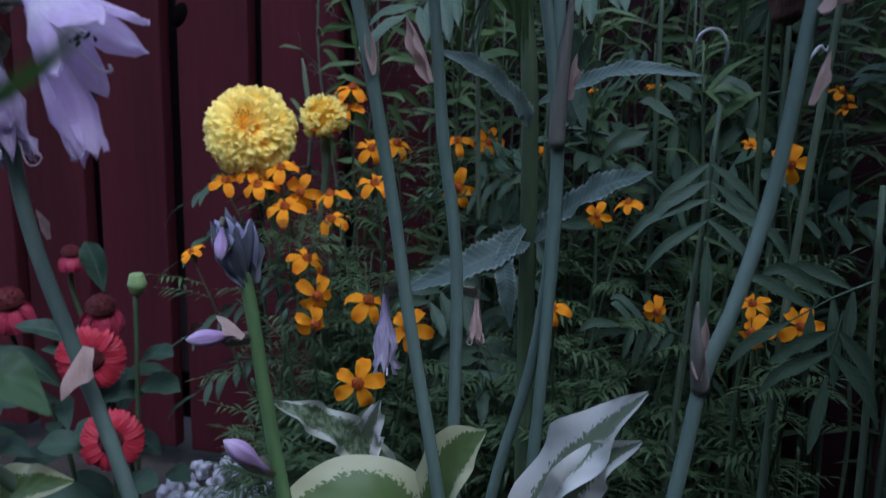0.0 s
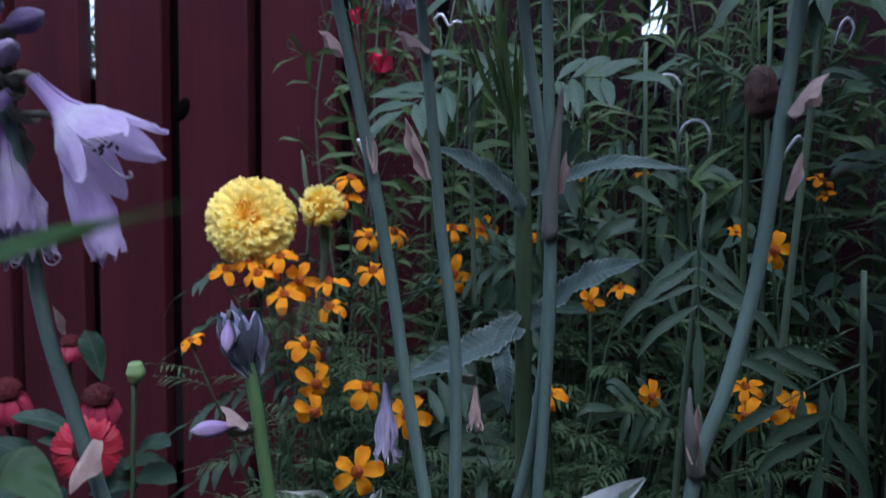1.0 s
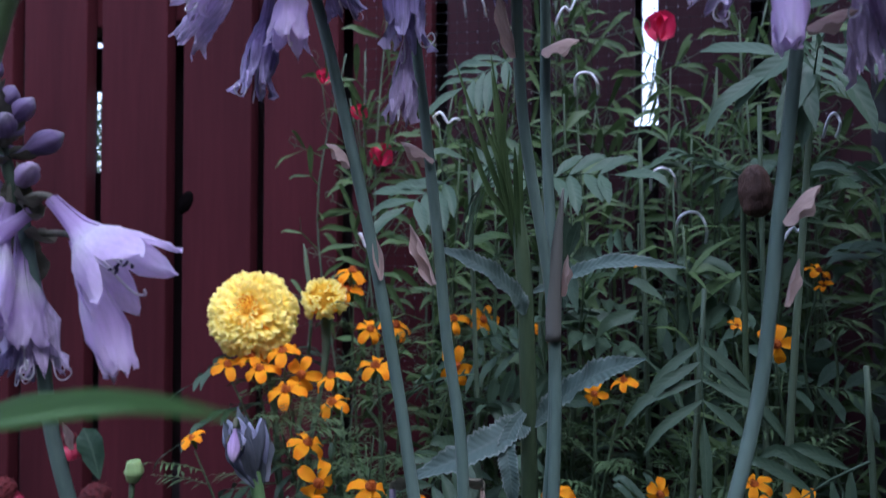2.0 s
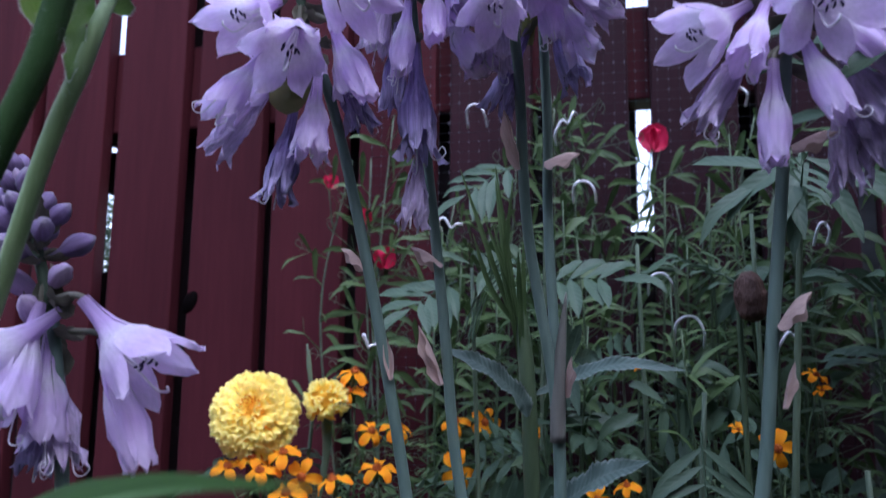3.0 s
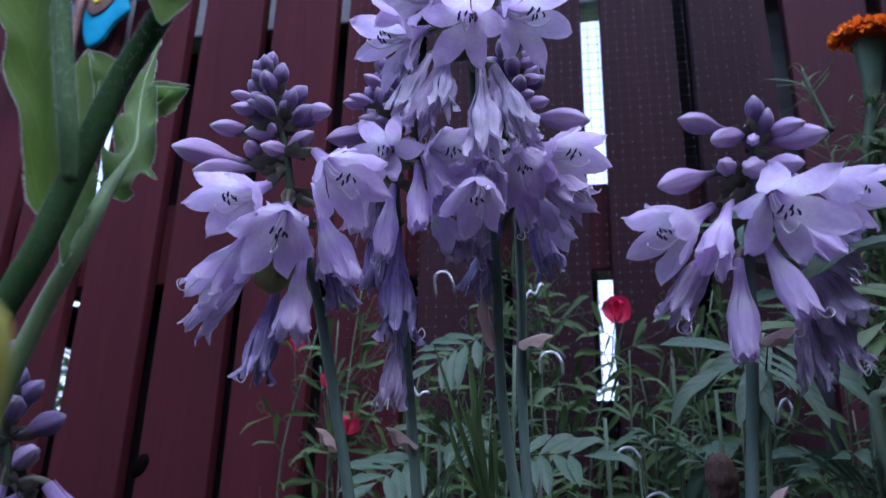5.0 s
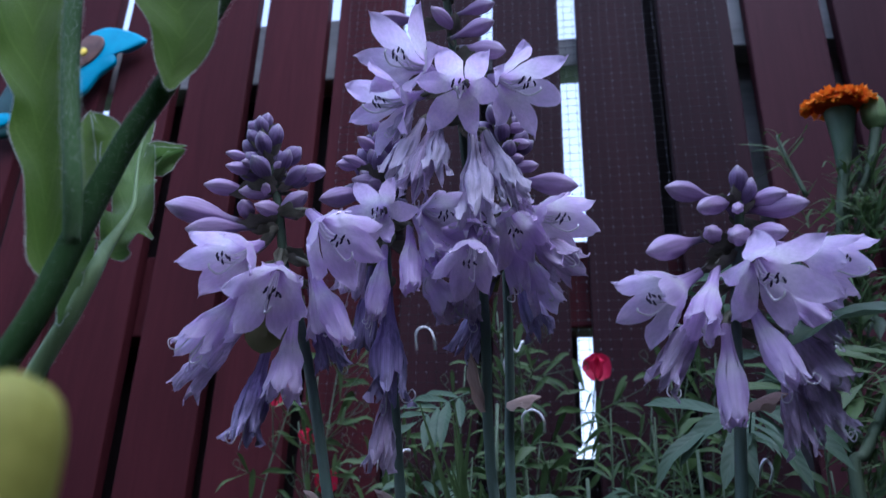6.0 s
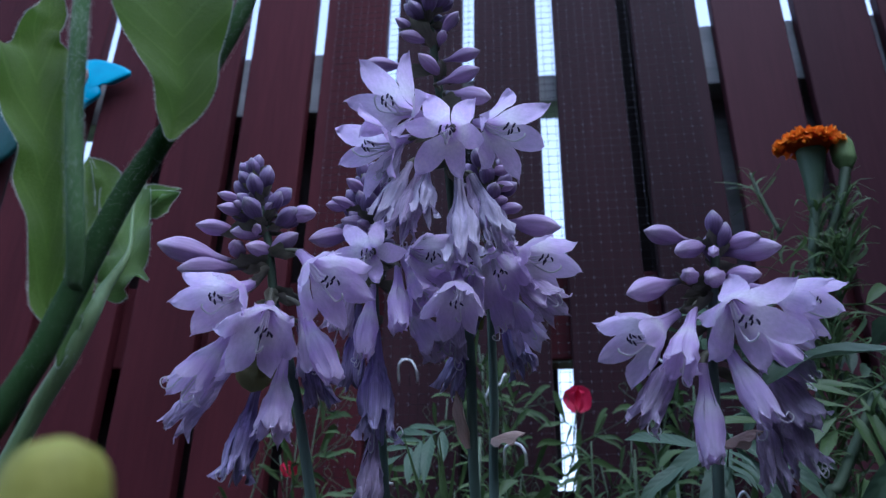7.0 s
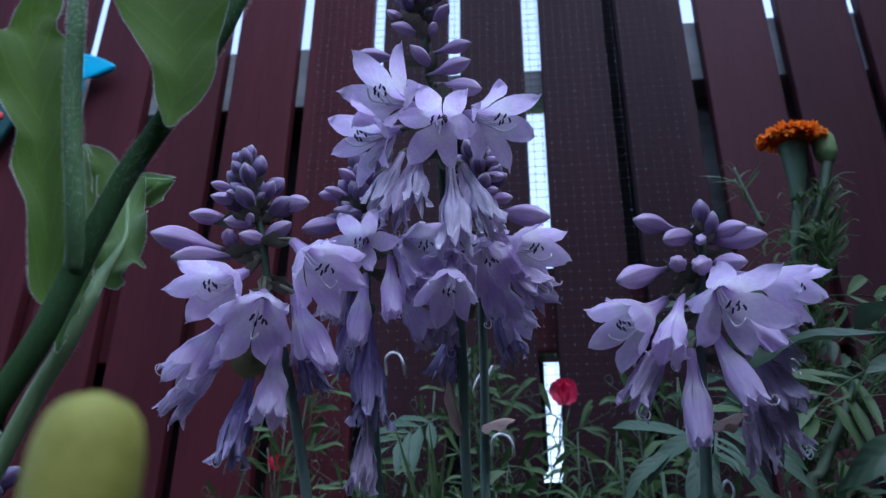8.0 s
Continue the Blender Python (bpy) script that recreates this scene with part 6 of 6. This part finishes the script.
for pts, prof, face, fold, wave, waves, mt in (
    ([(0.2640, 0.2630, 0.6800), (0.2640, 0.2630, 0.6880), (0.2660, 0.2610, 0.7000), (0.2630, 0.2590, 0.7120), (0.2600, 0.2560, 0.7260), (0.2560, 0.2530, 0.7430), (0.2520, 0.2500, 0.7670)], [0.00164, 0.00614, 0.01065, 0.01474, 0.02007, 0.02211, 0.01229], (0.5, -0.75, -0.35), 0.55, 0.12, 3, WOOLLY),
    ([(0.2360, 0.2720, 0.6130), (0.2270, 0.2720, 0.6230), (0.2250, 0.2700, 0.6370), (0.2230, 0.2680, 0.6520), (0.2180, 0.2660, 0.6680), (0.2170, 0.2650, 0.6790), (0.2120, 0.2640, 0.6920), (0.2080, 0.2630, 0.7050), (0.2050, 0.2620, 0.7190), (0.2030, 0.2620, 0.7260), (0.2030, 0.2620, 0.7340), (0.2050, 0.2620, 0.7420), (0.2030, 0.2620, 0.7570)], [0.00123, 0.0045, 0.00553, 0.00635, 0.00921, 0.00819, 0.01126, 0.01269, 0.01229, 0.00778, 0.00635, 0.00532, 0.00164], (0.5, -0.75, -0.35), 0.5, 0.32, 5, WOOLLY),
    ([(0.2240, 0.2850, 0.6540), (0.2180, 0.2900, 0.6730), (0.2130, 0.2950, 0.6960)], [0.004, 0.0062, 0.0055, 0.0003], (0.4, -0.85, -0.2), 0.3, 0.15, 2, WOOLLY),
    ([(0.2130, 0.2960, 0.6960), (0.2210, 0.2950, 0.6880), (0.2250, 0.2940, 0.6810), (0.2270, 0.2920, 0.6700)], [0.0004, 0.0045, 0.005, 0.003], (0.1, -0.8, 0.5), 0.5, 0.2, 2, WOOLLY),
    ([(0.2220, 0.3070, 0.6390), (0.2240, 0.3090, 0.6440), (0.2250, 0.3120, 0.6510), (0.2240, 0.3180, 0.6640), (0.2190, 0.3250, 0.6790), (0.2140, 0.3310, 0.6950), (0.2110, 0.3360, 0.7090), (0.2100, 0.3410, 0.7250), (0.2090, 0.3440, 0.7360)], [0.00116, 0.00554, 0.00785, 0.00878, 0.00693, 0.00624, 0.00277, 0.00116, 0.00069], (0.35, -0.85, -0.2), 0.15, 0.75, 4.5, FRESH_WOOLLY),
    ([(0.2230, 0.2920, 0.6080), (0.2220, 0.2940, 0.6220), (0.2210, 0.2960, 0.6340), (0.2210, 0.2980, 0.6440), (0.2210, 0.3000, 0.6500)], [0.00084, 0.00336, 0.00567, 0.00315, 0.00063], (0.35, -0.85, -0.2), 0.15, 0.7, 3, FRESH_WOOLLY),
    ([(0.2140, 0.3350, 0.6920), (0.2170, 0.3380, 0.6980), (0.2210, 0.3410, 0.7040), (0.2270, 0.3440, 0.7090)], [0.0015, 0.0055, 0.0058, 0.0035, 0.0004], (0.2, -0.9, 0.5), 0.8, 0.2, 2, FRESH_WOOLLY),
    ([(0.2132, 0.3360, 0.6908), (0.2162, 0.3390, 0.6968), (0.2202, 0.3420, 0.7028), (0.2262, 0.3450, 0.7078)], [0.0015, 0.0055, 0.0058, 0.0035, 0.0004], (0.1, -0.7, -0.7), 0.8, 0.2, 2, FRESH_WOOLLY),
):
    bm = bmesh.new()
    blade(bm, pts, prof, face, fold, wave, waves, 10, 8, 0.45 if wave > 0.6 else 0.0, 6)
    rim = bmesh.new()
    rk = random.Random(len(pts) * 7 + int(fold * 100))
    for e in bm.edges:
        if len(e.link_faces) == 1:
            a, b = e.verts[0].co, e.verts[1].co
            away = ((a + b) / 2 - e.link_faces[0].calc_center_median()).normalized()
            for k in range(max(4, int((b - a).length / 0.00010))):
                q = a.lerp(b, rk.random())
                t = (b - a).normalized() * 0.00006
                rim.faces.new([rim.verts.new(c) for c in (q - t, q + t, q + (away + (b - a).normalized() * rk.uniform(-0.5, 0.5)) * rk.uniform(0.0004, 0.0014))])
    leaf = hang(part("leaf", bm, mt), woolly)
    tagged(part("hair", rim, HAIR, leaf), kind="stuff")

# a narrow leaf that reaches in front
GRASSY = leaf_surface("narrow_green_leaf", (0.010, 0.038, 0.005), (0.032, 0.075, 0.014), (0.035, 0.075, 0.02), 3, 0.15, None, 0.3, 0.55, 0.3, gloss=0.1)
reed = thing("narrow_leaved_plant", (0.22, 0.235, 0.0), "single arching narrow green leaf close by", "garden plant")
bm = bmesh.new()
blade(bm, [(0.22, 0.235, 0.0), (0.222, 0.232, 0.35), (0.255, 0.22, 0.463), (0.29, 0.21, 0.484), (0.320, 0.195, 0.4925), (0.345, 0.18, 0.4975), (0.372, 0.157, 0.502)], [0.003, 0.005, 0.006, 0.0062, 0.0058, 0.0042, 0.0026, 0.0003], (0.25, -0.55, 0.8), 0.3, 0.05, 2, 4, 8)
reed_leaf = hang(part("leaf", bm, GRASSY), reed)
bm = bmesh.new()
tube(bm, [(0.22, 0.235, 0.0), (0.222, 0.232, 0.35), (0.255, 0.22, 0.463), (0.29, 0.21, 0.484), (0.320, 0.195, 0.4925), (0.345, 0.18, 0.4975)], [0.0009, 0.0007, 0.0003], 6, 8)
part("midrib", bm, MID_STEM, reed_leaf)

# a round yellow-green bud close by
YELLOW_GREEN = surface("yellow_green_bud_skin", (0.17, 0.19, 0.02), (0.42, 0.41, 0.08), 0.6, 150, 900, 0.15, 0.25)
poppy = thing("round_bud_plant", (0.30, 0.15, 0.0), "round yellow-green flower bud on a smooth stalk", "flower bud")
stem_to(poppy, [(0.30, 0.15, 0.0), (0.315, 0.145, 0.3), (0.328, 0.138, 0.48), (0.331, 0.137, 0.530)], [0.0028, 0.0024, 0.0024], LIGHT_STEM)
bm = bmesh.new()
tube(bm, [(0.331, 0.137, 0.526), (0.331, 0.137, 0.5305), (0.331, 0.137, 0.537), (0.331, 0.137, 0.543), (0.331, 0.137, 0.547), (0.331, 0.137, 0.5488)], [0.003, 0.0056, 0.0066, 0.0068, 0.0066, 0.0058, 0.0040, 0.0012], 24, 4)
hang(part("bud", bm, YELLOW_GREEN), poppy)

# ---- coral daisies by the fence ----
RAYS = []
for s in (1, 2, 3):
    b = bmesh.new()
    rr = random.Random(s)
    for k, off in ((0, -0.0016), (1, 0.0016)):
        blade(b, [(0.005, off * 0.3, 0), (0.014, off, 0.002), (0.024, off * 1.2, 0.001), (0.031, off * 1.6, -0.002 - 0.002 * rr.random())], [0.0014, 0.0032, 0.0040, 0.0034, 0.0011], (0, 0, 1), 0.3, 0.1, 1, 3, 3)
    RAYS.append((to_mesh("petal", b.copy(), CORAL), to_mesh("petal", b, ROSE)))
CONE = disc_mesh(0.013, 0.010, MAROON, "flower_head", 0.12, 3, 0.4)
DOME = disc_mesh(0.015, 0.013, MAROON, "flower_head", 0.10, 4, 0.4)
daisy = thing("blanket_flower", (-0.067, 0.72, 0.0), "coral-red daisies with maroon hearts and broad leaves", "daisy")
back = Matrix.Translation(-daisy.location)
rr = random.Random(120)
DAISIES = (((-0.074, 0.700, 0.256), (0.5, -0.85, 0.15), 1.0, 0.05, 0, 19), ((-0.041, 0.680, 0.189), (0.45, -0.85, 0.25), 0.92, 0.1, 0, 18), ((-0.076, 0.720, 0.300), (0.2, -0.25, 0.9), 0.95, 1.05, 1, 17), ((-0.180, 0.720, 0.297), (0.15, -0.3, 0.9), 1.0, 1.0, 1, 17), ((-0.122, 0.74, 0.345), (0.1, -0.2, 0.95), 0.6, 0.9, 1, 13))
for at, face, size, droop, domed, count in DAISIES:
    p = Vector(at)
    d = Vector(face).normalized()
    bm = bmesh.new()
    root = daisy.location + Vector((rr.uniform(-0.05, 0.05), rr.uniform(-0.02, 0.03), 0))
    tube(bm, [root, root.lerp(p, 0.5) + Vector((0, 0.02, 0)), p - d * 0.03 - Vector((0, 0, 0.02)), p - d * 0.002], [0.0028, 0.0024, 0.0026], 7, 6)
    hang(part("stem", bm, GREEN_STEM), daisy)
    head = again("flower_head", DOME if domed else CONE, back @ aim(p, d, size), daisy)
    for k in range(count):
        a = k * 6.2832 / count + rr.uniform(-0.06, 0.06)
        again("petal", RAYS[k % 3][domed], Matrix.Rotation(a, 4, "Z") @ Matrix.Translation((0.006 * domed, 0, 0.001)) @ Matrix.Rotation(droop + rr.uniform(-0.12, 0.12), 4, "Y"), head)
bm = bmesh.new()
tube(bm, [(-0.039, 0.722, 0.316), (-0.037, 0.722, 0.325), (-0.037, 0.721, 0.335)], [0.005, 0.009, 0.006], 10, 4)
hang(part("bud", bm, BUD_GREEN), daisy)
bm = bmesh.new()
tube(bm, [(-0.057, 0.73, 0.0), (-0.045, 0.725, 0.2), (-0.039, 0.722, 0.318)], [0.0024, 0.0022, 0.0026], 7, 6)
hang(part("stem", bm, GREEN_STEM), daisy)
LEAVES = [((-0.037, 0.72, 0.25), (0.013, 0.70, 0.268), 0.011), ((-0.047, 0.73, 0.22), (0.012, 0.71, 0.231), 0.013), ((-0.087, 0.74, 0.31), (-0.104, 0.738, 0.358), 0.012), ((-0.097, 0.72, 0.26), (-0.147, 0.69, 0.283), 0.010), ((-0.117, 0.71, 0.22), (-0.162, 0.68, 0.262), 0.012),
          ((-0.057, 0.71, 0.18), (-0.092, 0.69, 0.18), 0.014), ((-0.077, 0.71, 0.16), (-0.132, 0.69, 0.165), 0.014), ((-0.047, 0.70, 0.13), (-0.002, 0.69, 0.145), 0.014), ((-0.127, 0.72, 0.2), (-0.182, 0.68, 0.205), 0.012), ((-0.087, 0.72, 0.1), (-0.127, 0.68, 0.115), 0.015), ((-0.027, 0.71, 0.09), (0.013, 0.69, 0.10), 0.014), ((-0.167, 0.73, 0.22), (-0.212, 0.70, 0.25), 0.012)]
for k in range(26):
    a = rr.uniform(0, 6.28)
    q = Vector((rr.uniform(-0.24, -0.02), rr.uniform(0.70, 0.78), rr.uniform(0.05, 0.26)))
    LEAVES.append((q, q + Vector((math.cos(a), math.sin(a) - 0.3, rr.uniform(-0.1, 0.4))).normalized() * rr.uniform(0.045, 0.065), rr.uniform(0.010, 0.015)))
for a, b, w in LEAVES:
    a, b = Vector(a), Vector(b)
    bm = bmesh.new()
    blade(bm, [a, a.lerp(b, 0.4) + Vector((0, 0, 0.006)), a.lerp(b, 0.75) + Vector((0, 0, 0.004)), b], [0.001, w * 0.8, w, w * 0.75, 0.0004], (0.1, -0.6, 0.8), 0.25, 0.15, 2, 5, 4, phase=rr.uniform(0, 6))
    hang(part("leaf", bm, DAISY_LEAF), daisy)

# ---- a dried brown flower head on a bare stem ----
HUSK = surface("dark_brown_husk", (0.02, 0.011, 0.009), (0.075, 0.04, 0.028), 0.7, 120, 500, 0.9, stretch=(1, 1, 0.3))
husk = thing("dried_flower", (0.474, 0.62, 0.0), "dried brown flower head nodding on its stem", "dried flower")
stem_to(husk, [(0.474, 0.62, 0.0), (0.475, 0.62, 0.35), (0.472, 0.615, 0.55), (0.474, 0.606, 0.575), (0.476, 0.60, 0.572)], [0.002, 0.0018, 0.0016], GREEN_STEM)
bm = bmesh.new()
tube(bm, [(0.4755, 0.60, 0.576), (0.476, 0.60, 0.570), (0.477, 0.60, 0.560), (0.4785, 0.599, 0.549), (0.479, 0.599, 0.545)], [0.003, 0.0085, 0.0105, 0.0085, 0.003], 16, 4)
for v in bm.verts:
    v.co += Vector((1, 1, 1)) * 0.0022 * noise.noise(v.co * 180)
hang(part("head", bm, HUSK), husk)

# ---- turquoise ornament on the fence ----
TURQUOISE = surface("turquoise_enamel", (0.008, 0.19, 0.32), (0.02, 0.30, 0.44), 0.55, 40, 300, 0.15)
BROWN = surface("brown_enamel", (0.05, 0.025, 0.02), (0.14, 0.07, 0.05), 0.4, 60, 300, 0.2)
YELLOW_PAINT = surface("yellow_enamel", (0.7, 0.5, 0.03), (0.85, 0.65, 0.06), 0.4, 60, 300, 0.1)
TEAL = surface("dark_teal_enamel", (0.005, 0.03, 0.03), (0.014, 0.065, 0.06), 0.4, 60, 300, 0.2)
RED_ENAMEL = surface("red_enamel", (0.45, 0.03, 0.02), (0.6, 0.07, 0.04), 0.4, 60, 300, 0.1)
ornament = thing("butterfly_ornament", (-0.36, 0.975, 1.26), "turquoise metal butterfly ornament fixed to the fence", "garden ornament")


def plate(outline, y, thick, mt, name, steps=5):
    """A flat piece cut to a smooth closed outline, with rounded rim."""
    line = smooth_path([(x, 0, z) for x, z in outline] + [(outline[0][0], 0, outline[0][1])], steps)[:-1]
    mid = sum(line, Vector()) / len(line)
    bm = bmesh.new()
    rings = []
    for scale, dy in ((0.90, -thick), (0.98, -thick * 0.7), (1.0, 0), (0.98, thick * 0.5)):
        rings.append([bm.verts.new((mid.x + (q.x - mid.x) * scale, y + dy, mid.z + (q.z - mid.z) * scale)) for q in line])
    n = len(line)
    for a, b in zip(rings, rings[1:]):
        for k in range(n):
            bm.faces.new((a[k], a[(k + 1) % n], b[(k + 1) % n], b[k])).smooth = True
    c = bm.verts.new((mid.x, y - thick * 1.1, mid.z))
    for k in range(n):
        bm.faces.new((c, rings[0][(k + 1) % n], rings[0][k])).smooth = True
    return hang(part(name, bm, mt), ornament)


wing = plate([(-0.355, 1.30), (-0.335, 1.338), (-0.295, 1.345), (-0.238, 1.318), (-0.262, 1.298), (-0.285, 1.297), (-0.282, 1.275), (-0.305, 1.252), (-0.322, 1.222), (-0.345, 1.215), (-0.36, 1.26)], 0.980, 0.005, TURQUOISE, "wing")
plate([(-0.352, 1.30), (-0.338, 1.328), (-0.312, 1.325), (-0.305, 1.305), (-0.318, 1.280), (-0.340, 1.268), (-0.352, 1.28)], 0.9735, 0.002, BROWN, "wing_spot")
plate([(-0.345, 1.296), (-0.337, 1.304), (-0.329, 1.296), (-0.337, 1.288)], 0.9705, 0.0015, YELLOW_PAINT, "wing_spot", 3)
plate([(-0.375, 1.29), (-0.40, 1.31), (-0.44, 1.29), (-0.465, 1.23), (-0.472, 1.18), (-0.45, 1.148), (-0.41, 1.165), (-0.385, 1.21), (-0.372, 1.25)], 0.980, 0.005, TEAL, "wing")
plate([(-0.45, 1.165), (-0.425, 1.175), (-0.44, 1.19), (-0.465, 1.185)], 0.9735, 0.002, TURQUOISE, "wing_spot", 3)
plate([(-0.419, 1.228), (-0.409, 1.238), (-0.399, 1.228), (-0.409, 1.218)], 0.9735, 0.002, RED_ENAMEL, "wing_spot", 3)
bm = bmesh.new()
tube(bm, [(-0.366, 0.973, 1.19), (-0.366, 0.970, 1.24), (-0.364, 0.970, 1.29), (-0.362, 0.974, 1.325)], [0.004, 0.008, 0.007, 0.004], 10, 4)
hang(part("body", bm, BROWN), ornament)
